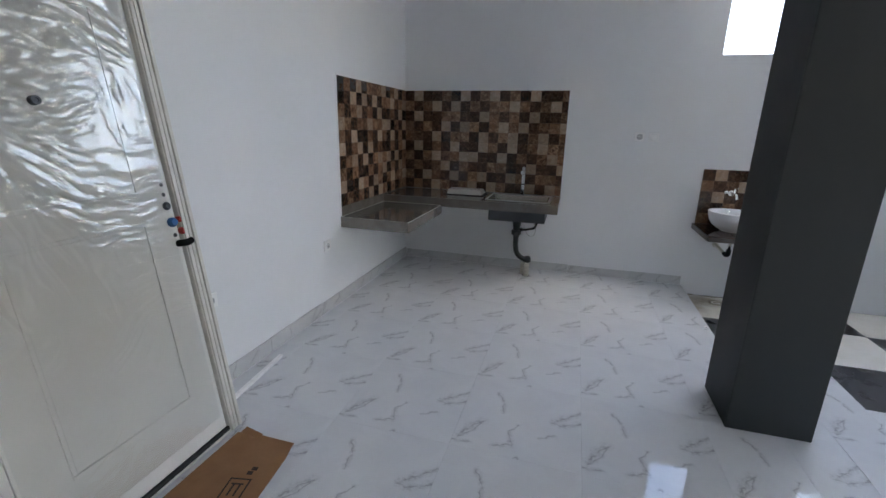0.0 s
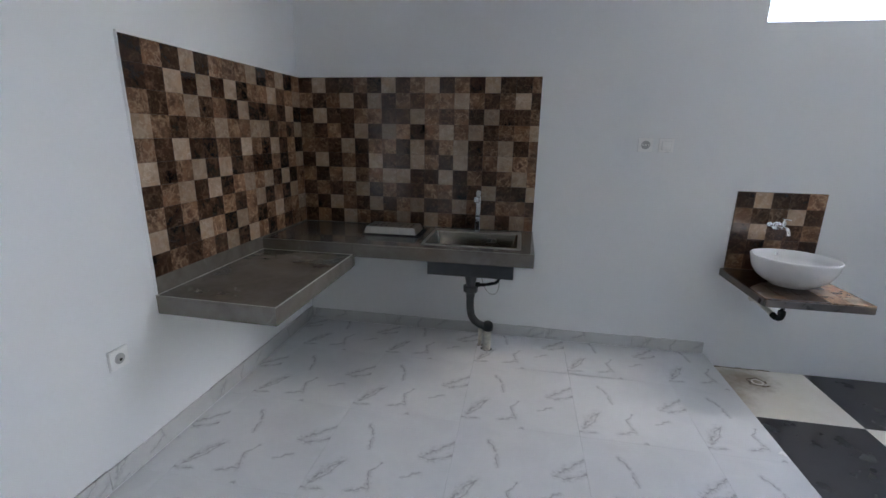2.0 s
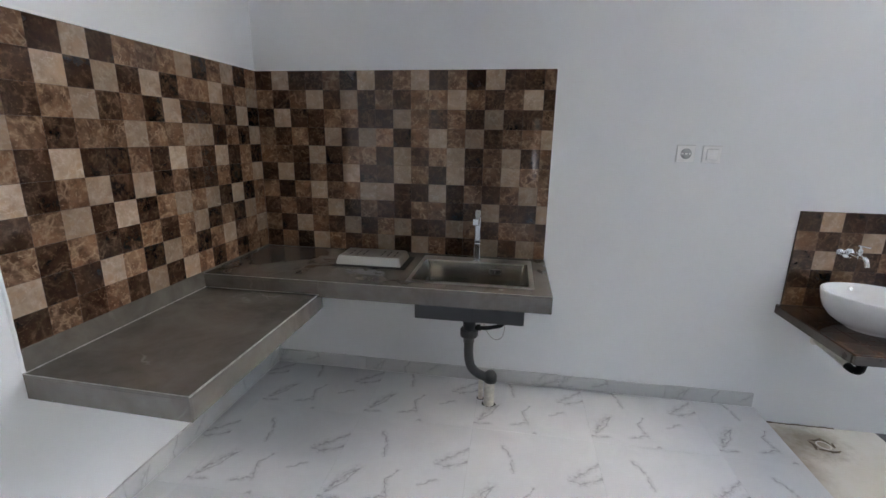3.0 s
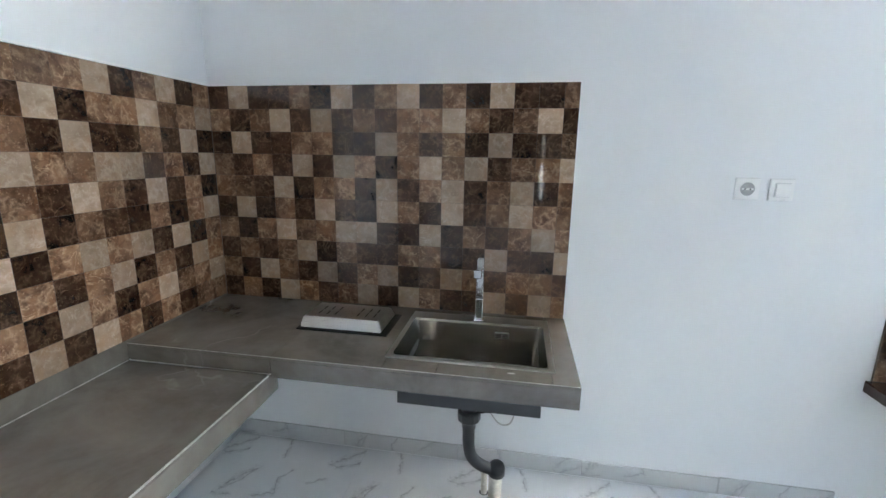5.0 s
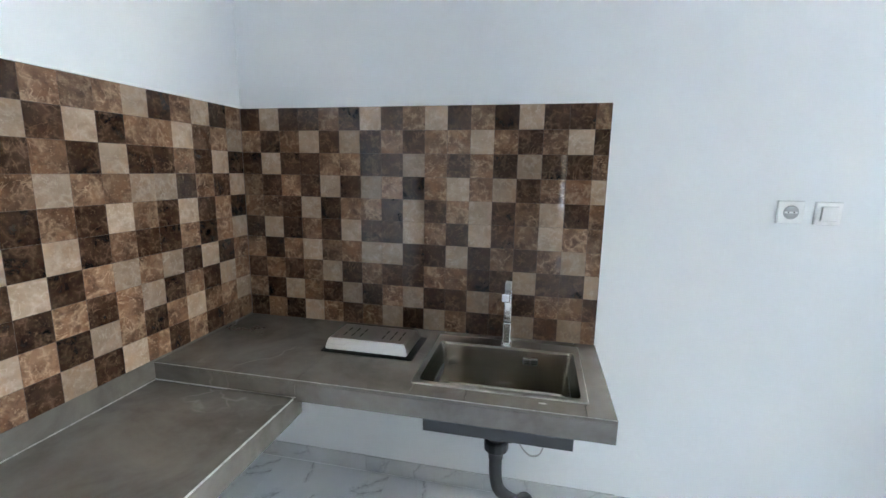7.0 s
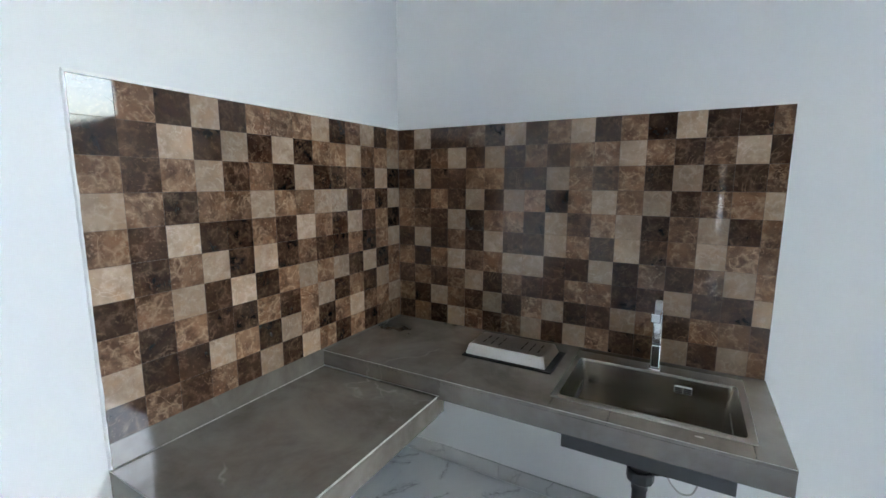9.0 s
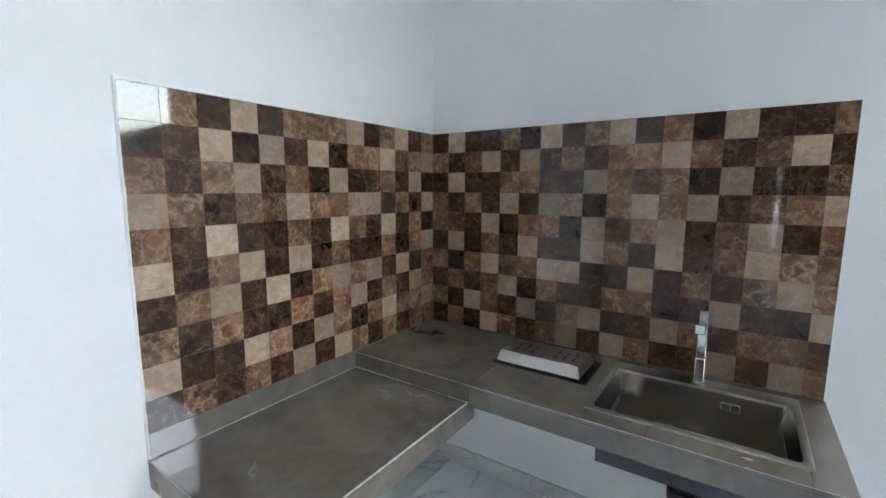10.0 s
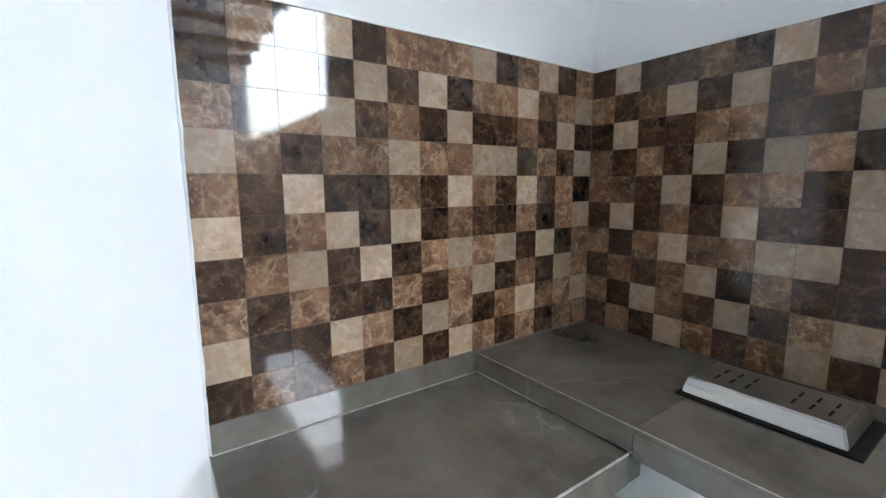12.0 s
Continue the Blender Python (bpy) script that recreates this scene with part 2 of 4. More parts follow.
STEEL = make_steel("brushed_steel", (0.47, 0.46, 0.44), 0.27, 0.31)
BOWL = material("satin_steel", 0.19, 1.0, (0.41, 0.39, 0.345))[0]
CHROME = make_plain("chrome", (0.86, 0.87, 0.88), 0.09, 1.0, 0.03)
GROUT = make_plain("brown_grout", (0.13, 0.10, 0.08), 0.7)
PALEGROUT = make_plain("pale_grout", (0.66, 0.66, 0.66), 0.85)
TRIM = make_plain("white_trim", (0.88, 0.88, 0.87), 0.4, 0.0, 0.06)
SHELFSLAB = make_plain("brown_grey_slab", (0.085, 0.070, 0.058), 0.3, 0.0, 0.3, 14)
EDGE = make_plain("pale_chipped_edge", (0.34, 0.325, 0.295), 0.6, 0.0, 0.4, 45)
SEAL = make_plain("silicone_seal", (0.35, 0.34, 0.32), 0.3, 0.0, 0.15, 30)
RUBBER = make_plain("black_rubber", (0.010, 0.010, 0.010), 0.75)
RUBBER.node_tree.nodes["Principled BSDF"].inputs["Specular IOR Level"].default_value = 0.15
DIRT = make_plain("brown_dirt", (0.13, 0.10, 0.07), 0.9, 0.0, 0.4, 40)
PIPE = make_plain("dark_grey_pvc", (0.045, 0.05, 0.055), 0.38)
BLACKPVC = make_plain("black_grey_pvc", (0.022, 0.024, 0.027), 0.35)
PVC = make_plain("dirty_white_pvc", (0.62, 0.60, 0.53), 0.45, 0.0, 0.15, 40)
PLASTIC = make_plain("white_plastic", (0.88, 0.88, 0.87), 0.3, 0.0, 0.03)
# grey for the rocker seam and for the shadow painted round the plates
SEAM_SHADE = make_plain("seam_and_shadow_grey", (0.66, 0.67, 0.67), 0.6)
HOLE = make_plain("dark_hole", (0.02, 0.02, 0.02), 0.7)
SOCKETGREY = make_plain("grey_socket_well", (0.45, 0.46, 0.46), 0.5)
CERAMIC = make_plain("white_ceramic", (0.83, 0.84, 0.85), 0.06, 0.0, 0.02)
DOORPAINT = make_plain("cream_door_paint", (0.76, 0.75, 0.71), 0.35, 0.0, 0.04, 4)
CASING = make_plain("cream_casing_paint", (0.69, 0.67, 0.62), 0.4, 0.0, 0.08, 9)
SLATE = make_plain("black_floor_tile", (0.030, 0.030, 0.034), 0.3, 0.0, 0.2, 7)
BLUECAP = make_plain("blue_plastic", (0.02, 0.11, 0.30), 0.35)
REDCAP = make_plain("red_plastic", (0.42, 0.035, 0.022), 0.35)
INK = make_plain("dark_print", (0.035, 0.02, 0.012), 0.8)


def make_cream_tile(name):
    m, nt, b = material(name, 0.25)
    p = spot(nt)
    n = noise_tex(nt, p, 3.5, 6, 0.65)
    colour = mix(nt, ramp(nt, n.outputs[0], (0.35, grey(0)), (0.75, grey(1))), (0.74, 0.72, 0.66), (0.66, 0.63, 0.55))
    # rusty dirt round the drain
    far = nt.nodes.new("ShaderNodeVectorMath")
    far.operation = "DISTANCE"
    nt.links.new(p, far.inputs[0])
    far.inputs[1].default_value = (3.12, 4.86, -0.09)
    ragged = sums(nt, "ADD", far.outputs["Value"], sums(nt, "MULTIPLY", noise_tex(nt, p, 16, 5, 0.7).outputs[0], 0.22))
    dirt = ramp(nt, ragged, (0.15, grey(0.7)), (0.30, grey(0)))
    colour = mix(nt, dirt, colour, (0.20, 0.155, 0.10))
    # wet brown smear washed down beside the step
    bar = nt.nodes.new("ShaderNodeVectorMath")
    bar.operation = "MULTIPLY_ADD"
    nt.links.new(p, bar.inputs[0])
    bar.inputs[1].default_value, bar.inputs[2].default_value = (1.0, 0.42, 0.0), (-2.95, -1.995, 0.0)
    off = nt.nodes.new("ShaderNodeVectorMath")
    off.operation = "LENGTH"
    nt.links.new(bar.outputs[0], off.inputs[0])
    smear = sums(nt, "ADD", off.outputs["Value"], sums(nt, "MULTIPLY", noise_tex(nt, p, 9, 5, 0.7).outputs[0], 0.16))
    colour = mix(nt, ramp(nt, smear, (0.09, grey(0.75)), (0.22, grey(0))), colour, (0.27, 0.205, 0.14))
    nt.links.new(colour, b.inputs["Base Color"])
    return m


CREAM = make_cream_tile("cream_floor_tile")


def make_card(name):
    m, nt, b = material(name, 0.85)
    p = spot(nt)
    flute = add(nt, "ShaderNodeTexWave", Scale=60.0, Distortion=0.6)
    nt.links.new(p, flute.inputs["Vector"])
    n = noise_tex(nt, p, 6, 6, 0.65)
    colour = mix(nt, ramp(nt, n.outputs[0], (0.3, grey(0)), (0.75, grey(1))), (0.25, 0.125, 0.052), (0.34, 0.185, 0.085))
    nt.links.new(mix(nt, sums(nt, "MULTIPLY", flute.outputs[1], 0.12), colour, (0.2, 0.1, 0.045)), b.inputs["Base Color"])
    bump(nt, b, flute.outputs[1], 0.12, 0.001)
    return m


CARD = make_card("brown_cardboard")


def make_film(name):
    """Clear wrinkled packing film."""
    m = bpy.data.materials.new(name)
    m.use_nodes = True
    nt = m.node_tree
    nt.nodes.clear()
    out = nt.nodes.new("ShaderNodeOutputMaterial")
    clear = nt.nodes.new("ShaderNodeBsdfTransparent")
    clear.inputs[0].default_value = (0.97, 0.97, 0.97, 1)
    gloss = nt.nodes.new("ShaderNodeBsdfGlossy")
    gloss.inputs["Roughness"].default_value = 0.13
    fres = add(nt, "ShaderNodeFresnel", IOR=1.5)
    fac = sums(nt, "ADD", sums(nt, "MULTIPLY", fres.outputs[0], 1.4), 0.04)
    fac.node.use_clamp = True
    both = nt.nodes.new("ShaderNodeMixShader")
    nt.links.new(fac, both.inputs[0])
    nt.links.new(clear.outputs[0], both.inputs[1])
    nt.links.new(gloss.outputs[0], both.inputs[2])
    nt.links.new(both.outputs[0], out.inputs[0])
    return m


FILM = make_film("clear_film")


# ---- building helpers ----
def mesh_of(name, bm, mat, smooth=False):
    me = bpy.data.meshes.new(name)
    bm.normal_update()
    bm.to_mesh(me)
    bm.free()
    for face in me.polygons:
        face.use_smooth = smooth
    if mat:
        me.materials.append(mat)
    return me


def part(name, bm, mat, parent=None, label="", smooth=False):
    ob = new(name, mesh_of(name, bm, mat, smooth))
    ob.parent = parent
    if label:
        ob["label"] = label
    return ob


def empty(name, m=None):
    ob = new(name)
    ob.empty_display_size = 0.05
    if m is not None:
        ob.matrix_world = m
    return ob


def box(x0, y0, z0, x1, y1, z1, bevel=0.0, seg=1, bm=None):
    made = bmesh.new()
    bmesh.ops.create_cube(made, size=1)
    for v in made.verts:
        v.co = Vector((x0 + (v.co.x + 0.5) * (x1 - x0), y0 + (v.co.y + 0.5) * (y1 - y0), z0 + (v.co.z + 0.5) * (z1 - z0)))
    if bevel:
        bmesh.ops.bevel(made, geom=made.edges[:], offset=bevel, segments=seg, affect="EDGES", profile=0.5)
    if bm is None:
        return made
    return join(bm, made)


def join(bm, other):
    me = bpy.data.meshes.new("t")
    other.to_mesh(me)
    other.free()
    bm.from_mesh(me)
    bpy.data.meshes.remove(me)
    return bm


def moved(bm, m):
    bmesh.ops.transform(bm, matrix=m, verts=bm.verts)
    return bm


def lathe(profile, steps=32, sx=1.0, sy=1.0):
    """Turn (radius, height) points about z."""
    bm = bmesh.new()
    rings = []
    for r, z in profile:
        if r < 1e-6:
            rings.append([bm.verts.new((0, 0, z))])
        else:
            rings.append([bm.verts.new((r * sx * math.cos(2 * math.pi * k / steps), r * sy * math.sin(2 * math.pi * k / steps), z)) for k in range(steps)])
    for a, b in zip(rings, rings[1:]):
        for k in range(steps):
            l = (k + 1) % steps
            quad = [a[k % len(a)], a[l % len(a)], b[l % len(b)], b[k % len(b)]]
            face = []
            for v in quad:
                if v not in face:
                    face.append(v)
            if len(face) > 2:
                bm.faces.new(face)
    return bm


def tube(points, radius, steps=14, closed_ends=True):
    """A smooth pipe through the points."""
    pts = [Vector(p) for p in points]
    fine = []
    for i in range(len(pts) - 1):
        p0, p1, p2, p3 = pts[max(i - 1, 0)], pts[i], pts[i + 1], pts[min(i + 2, len(pts) - 1)]
        for k in range(6):
            t = k / 6
            fine.append(0.5 * ((2 * p1) + (p2 - p0) * t + (2 * p0 - 5 * p1 + 4 * p2 - p3) * t * t + (3 * p1 - p0 - 3 * p2 + p3) * t ** 3))
    fine.append(pts[-1])
    bm = bmesh.new()
    rings, side = [], None
    for i, p in enumerate(fine):
        d = (fine[min(i + 1, len(fine) - 1)] - fine[max(i - 1, 0)]).normalized()
        if side is None:
            side = d.orthogonal().normalized()
        side = (side - d * side.dot(d)).normalized()
        up = d.cross(side)
        rings.append([bm.verts.new(p + radius * (side * math.cos(2 * math.pi * k / steps) + up * math.sin(2 * math.pi * k / steps))) for k in range(steps)])
    for a, b in zip(rings, rings[1:]):
        for k in range(steps):
            bm.faces.new((a[k], a[(k + 1) % steps], b[(k + 1) % steps], b[k]))
    if closed_ends:
        bm.faces.new(rings[0][::-1])
        bm.faces.new(rings[-1])
    return bm


def structure(name, bm, mat, label, category):
    return tagged(part(name, bm, mat), label, category, kind="structure")


# ---- the large structure ----
CEIL, YARD_X, YARD_Y, STEP_X, LOW = 3.35, 6.05, 3.1, 2.89, -0.09
BACKX0 = STEP_X + 0.01
structure("wall_left", box(-0.15, -9.15, -0.2, 0, 5.15, CEIL), WALL, "smooth white painted plaster wall", "wall")
structure("wall_back", box(0, 5, -0.2, BACKX0, 5.15, CEIL), WALL, "smooth white painted plaster wall behind the kitchen", "wall")
structure("wall_yard", box(BACKX0, 5, -0.3, YARD_X + 0.15, 5.15, 2.083), WALL, "white painted yard wall open to the sky above", "wall")
# right wall out of view, in grey so that less light bounces back
side = bmesh.new()
box(YARD_X, 0.2, -0.3, YARD_X + 0.15, 3.1, CEIL, bm=side)
box(YARD_X, -9.15, -0.3, YARD_X + 0.15, -1.6, CEIL, bm=side)
box(YARD_X, -1.6, -0.3, YARD_X + 0.15, 0.2, 0.7, bm=side)
box(YARD_X, -1.6, 2.2, YARD_X + 0.15, 0.2, CEIL, bm=side)
structure("wall_yard_side", box(YARD_X, 3.1, -0.3, YARD_X + 0.15, 5.0, 3.16), WALL, "white painted side wall of the yard", "wall")
structure("wall_right", side, UNSEEN_WALL, "unseen side wall toned grey to cut bounce light, with a wide window opening", "wall")
# front wall out of view, greyed likewise to dim the room behind
front = bmesh.new()
box(0, -9.15, -0.2, 2.15, -9.0, CEIL, bm=front)
box(2.24, -9.15, -0.2, YARD_X, -9.0, CEIL, bm=front)
box(2.15, -9.15, 2.1, 2.24, -9.0, CEIL, bm=front)
structure("wall_front", front, UNSEEN_WALL, "unseen front wall toned grey to cut bounce light, with a narrow opening", "wall")
roof = bmesh.new()
box(-0.15, -9.15, CEIL, STEP_X + 0.12, 5.15, CEIL + 0.15, bm=roof)
box(STEP_X + 0.12, -9.15, CEIL, YARD_X + 0.15, YARD_Y, CEIL + 0.15, bm=roof)
structure("ceiling", roof, WALL, "flat white ceiling", "ceiling")
beam = bmesh.new()
box(2.68, 3.07, 2.95, 2.97, 5.0, CEIL, bm=beam)
box(2.97, 2.72, 2.95, YARD_X, 3.04, CEIL, bm=beam)
structure("beam", beam, WALL, "white concrete beam at the edge of the yard", "beam")
canopy = bmesh.new()
lo = [canopy.verts.new(p) for p in ((2.98, 3.05, 3.45), (YARD_X + 0.3, 3.05, 3.17), (YARD_X + 0.3, 5.02, 3.17), (2.98, 5.02, 3.45))]
hi = [canopy.verts.new(v.co + Vector((0, 0, 0.006))) for v in lo]
canopy.faces.new(lo[::-1])
canopy.faces.new(hi)
for k in range(4):
    canopy.faces.new((lo[k], lo[(k + 1) % 4], hi[(k + 1) % 4], hi[k]))
CANOPY = structure("canopy", canopy, SHEET, "milky blue-grey sloping roof sheet over the yard, open above the back wall", "canopy")
for x in (3.4, 4.05, 4.7, 5.35, 5.9):
    z = 3.45 - (x - 2.98) * 0.0831
    part("purlin", box(x - 0.04, 3.06, z - 0.085, x + 0.04, 5.04, z + 0.001), DARKROOF, CANOPY, "dark wooden purlin")
structure("column", box(2.637, 2.682, 0, 3.012, 3.066, CEIL, 0.006, 2), COLUMN, "square column painted matt dark grey", "column")

floor = bmesh.new()
for x0, y0, x1, y1 in ((0, -9, STEP_X - 0.004, 5), (STEP_X - 0.004, -9, 3.431, 3.671), (3.431, -9, YARD_X, 3.096)):
    box(x0, y0, -0.22, x1, y1, -0.011, bm=floor)
FLOOR = structure("floor", floor, PALEGROUT, "glossy white veined porcelain tile floor", "floor")
yard = structure("ground", box(STEP_X - 0.004, YARD_Y - 0.01, -0.3, YARD_X, 5, LOW - 0.010), CONCRETE, "lower yard floor of cream and black tiles", "floor")
structure("ground_outside", box(-60, -70, -0.45, 70, 70, -0.32), CONCRETE, "plain pale ground round the house", "ground")

# skirting, in lengths of one tile
SK = empty("baseboard")
tagged(SK, "white veined porcelain skirting tiles along the walls", "skirting", kind="structure")


# ---- counters ----
def counter_upper():
    thing = tagged(empty("kitchen_counter", pose(0, 0, 0)), "grey marble clad sink counter fixed to the wall", "counter")
    core = bmesh.new()
    for x0, y0, x1, y1 in ((0, 4.41, 1.012, 5), (1.586, 4.41, 1.665, 5), (1.012, 4.41, 1.586, 4.487), (1.012, 4.885, 1.586, 5)):
        box(x0, y0, 0.712, x1, y1, 0.777, bm=core)
    part("core", core, CONCRETE, thing)
    for x0, y0, x1, y1 in ((0.001, 4.396, 0.60, 4.998), (0.6008, 4.396, 1.012, 4.998), (1.5865, 4.396, 1.675, 4.998), (1.0125, 4.396, 1.20, 4.487), (1.2008, 4.396, 1.586, 4.487), (1.0125, 4.885, 1.586, 4.998)):
        part("top_slab", box(x0, y0, 0.777, x1, y1, 0.790, 0.0012), COUNTER, thing)
    part("front_slab", box(0.597, 4.397, 0.708, 1.675, 4.409, 0.7765, 0.0012), COUNTER, thing)
    part("front_slab", box(0.001, 4.397, 0.7225, 0.5955, 4.409, 0.7765, 0.0012), COUNTER, thing)
    part("side_slab", box(1.6655, 4.4095, 0.708, 1.675, 4.998, 0.7765, 0.0012), COUNTER, thing)
    part("chipped_edge", tube([(0.002, 4.3968, 0.7892), (0.8, 4.3966, 0.7893), (1.674, 4.3968, 0.7892)], 0.0013, 6), EDGE, thing, "pale worn arris along the mitred edge")
    part("wall_strip", box(0.0, 4.3965, 0.7905, 0.0085, 4.9975, 0.7992), COUNTER, thing)
    part("white_stain", lathe([(0.0, 0.0005), (0.006, 0.0005), (0.010, 0.0)], 5, 1.5, 0.6), EDGE, thing, "dab of white filler").location = (1.452, 4.446, 0.7902)
    return thing


def counter_lower():
    thing = tagged(empty("stove_counter", pose(0, 0, 0)), "lower grey marble clad stove counter fixed to the wall", "counter")

    def skewed(bm):
        """The front edge runs slightly out of square."""
        for v in bm.verts:
            if v.co.y < 3.7:
                v.co.y += 0.005 - 0.028 * v.co.x
        return bm

    part("core", skewed(box(0, 3.57, 0.636, 0.577, 4.394, 0.707)), CONCRETE, thing)
    part("top_slab", skewed(box(0.001, 3.556, 0.7068, 0.590, 4.395, 0.720, 0.0012)), COUNTER, thing)
    part("front_slab", skewed(box(0.001, 3.557, 0.632, 0.590, 3.569, 0.7066, 0.0006)), COUNTER, thing)
    part("side_slab", skewed(box(0.578, 3.5695, 0.632, 0.590, 4.395, 0.7066, 0.0006)), COUNTER, thing)
    part("rear_stub", box(0.30, 4.3955, 0.634, 0.590, 4.452, 0.7045, 0.0012), COUNTER, thing, "slab end running under the sink counter")
    part("side_edge", skewed(box(0.5895, 3.557, 0.7135, 0.5912, 4.395, 0.7202)), EDGE, thing, "pale chipped slab edge")
    part("chipped_edge", skewed(tube([(0.001, 3.5566, 0.7192), (0.3, 3.5563, 0.7194), (0.590, 3.5566, 0.7192)], 0.0014, 6)), EDGE, thing)
    part("wall_strip", box(0.0, 3.566, 0.7205, 0.010, 4.395, 0.800, 0.001), COUNTER, thing, "upright grey marble strip against the wall")
    part("joint", tube([(0.011, 3.566, 0.7215), (0.011, 4.0, 0.7215), (0.011, 4.394, 0.7215)], 0.0022, 6), EDGE, thing, "pale grout line")
    return thing


counter_upper()
counter_lower()


# ---- sink, tap and drain ----
def kitchen_sink():
    thing = tagged(empty("kitchen_sink", pose(0, 0, 0)), "square stainless steel sink set into the counter", "sink")
    x0, y0, x1, y1 = 1.003, 4.478, 1.596, 4.945
    a0, b0, a1, b1 = 1.022, 4.497, 1.576, 4.870
    rim = bmesh.new()
    box(x0, y0, 0.7905, x1, b0, 0.7945, bm=rim)
    box(x0, b1, 0.7905, x1, y1, 0.7945, bm=rim)
    box(x0, b0, 0.7905, a0, b1, 0.7945, bm=rim)
    box(a1, b0, 0.7905, x1, b1, 0.7945, bm=rim)
    part("rim", rim, STEEL, thing, "brushed steel rim")
    bowl = bmesh.new()
    levels = ((0.7945, 0.0), (0.785, 0.003), (0.70, 0.018), (0.622, 0.024), (0.608, 0.042))
    rings = []
    for z, s in levels:
        r, ring = 0.02, []
        for cx, cy, a in ((a1 - s - r, b1 - s - r, 0), (a0 + s + r, b1 - s - r, 90), (a0 + s + r, b0 + s + r, 180), (a1 - s - r, b0 + s + r, 270)):
            for k in range(5):
                t = radians(a + k * 22.5)
                ring.append(bowl.verts.new((cx + r * math.cos(t), cy + r * math.sin(t), z)))
        rings.append(ring)
    for p, q in zip(rings, rings[1:]):
        for k in range(len(p)):
            bowl.faces.new((p[k], q[k], q[(k + 1) % len(p)], p[(k + 1) % len(p)]))
    bowl.faces.new(rings[-1])
    part("bowl", bowl, BOWL, thing, "deep brushed steel bowl")
    shell = bmesh.new()
    for q in ((1.037, 4.508, 1.563, 4.513), (1.037, 4.873, 1.563, 4.878), (1.037, 4.513, 1.042, 4.873), (1.558, 4.513, 1.563, 4.873)):
        box(q[0], q[1], 0.598, q[2], q[3], 0.706, bm=shell)
    box(1.037, 4.508, 0.594, 1.563, 4.878, 0.598, bm=shell)
    part("shell", shell, PIPE, thing, "dark sound-proofing coat under the bowl")
    part("seal", tube([(x0, y0, 0.791), (1.3, y0 - 0.001, 0.791), (x1, y0, 0.791)], 0.0035, 8), SEAL, thing, "uneven silicone bead")
    part("seal", tube([(x1, y0, 0.791), (x1 + 0.001, 4.7, 0.791), (x1, y1, 0.791)], 0.0035, 8), SEAL, thing)
    part("seal", tube([(x0, y0, 0.791), (x0 - 0.001, 4.7, 0.791), (x0, y1, 0.791)], 0.003, 8), SEAL, thing)
    part("seal", tube([(x0, y1, 0.791), (1.3, y1 + 0.002, 0.791), (x1, y1, 0.791)], 0.004, 8), SEAL, thing)
    over = part("overflow", box(1.376, 4.851, 0.733, 1.436, 4.8635, 0.759, 0.002), STEEL, thing, "slotted overflow cover")
    for k in range(3):
        for j in range(2):
            part("slot", box(1.379 + j * 0.029, 4.8495, 0.7365 + k * 0.0075, 1.404 + j * 0.029, 4.852, 0.7415 + k * 0.0075), HOLE, over)
    drain = moved(lathe([(0.0, 0.0), (0.02, 0.0), (0.045, 0.003), (0.056, 0.003), (0.057, 0.0)], 28), pose(1.29, 4.70, 0.6085))
    part("strainer", drain, CHROME, thing, smooth=True)
    return thing


def kitchen_tap():
    thing = tagged(empty("kitchen_tap", pose(1.301, 4.902, 0.7945)), "square chrome pillar tap on the sink rim", "tap")
    part("base", box(-0.021, -0.021, 0, 0.021, 0.021, 0.004, 0.001), CHROME, thing)
    part("body", box(-0.017, -0.015, 0.004, 0.017, 0.015, 0.103, 0.007, 3), CHROME, thing)
    part("joint", box(-0.0155, -0.0135, 0.103, 0.0155, 0.0135, 0.107), PIPE, thing, "dark joint ring")
    part("neck", box(-0.0165, -0.0145, 0.107, 0.0165, 0.0145, 0.245, 0.007, 3), CHROME, thing)
    part("spout", box(-0.022, -0.085, 0.21, 0.012, -0.0146, 0.245, 0.003, 2), CHROME, thing)
    part("handle", box(-0.013, -0.03, 0.245, 0.013, 0.014, 0.278, 0.005, 2), STEEL, thing, "brushed lever top")
    return thing


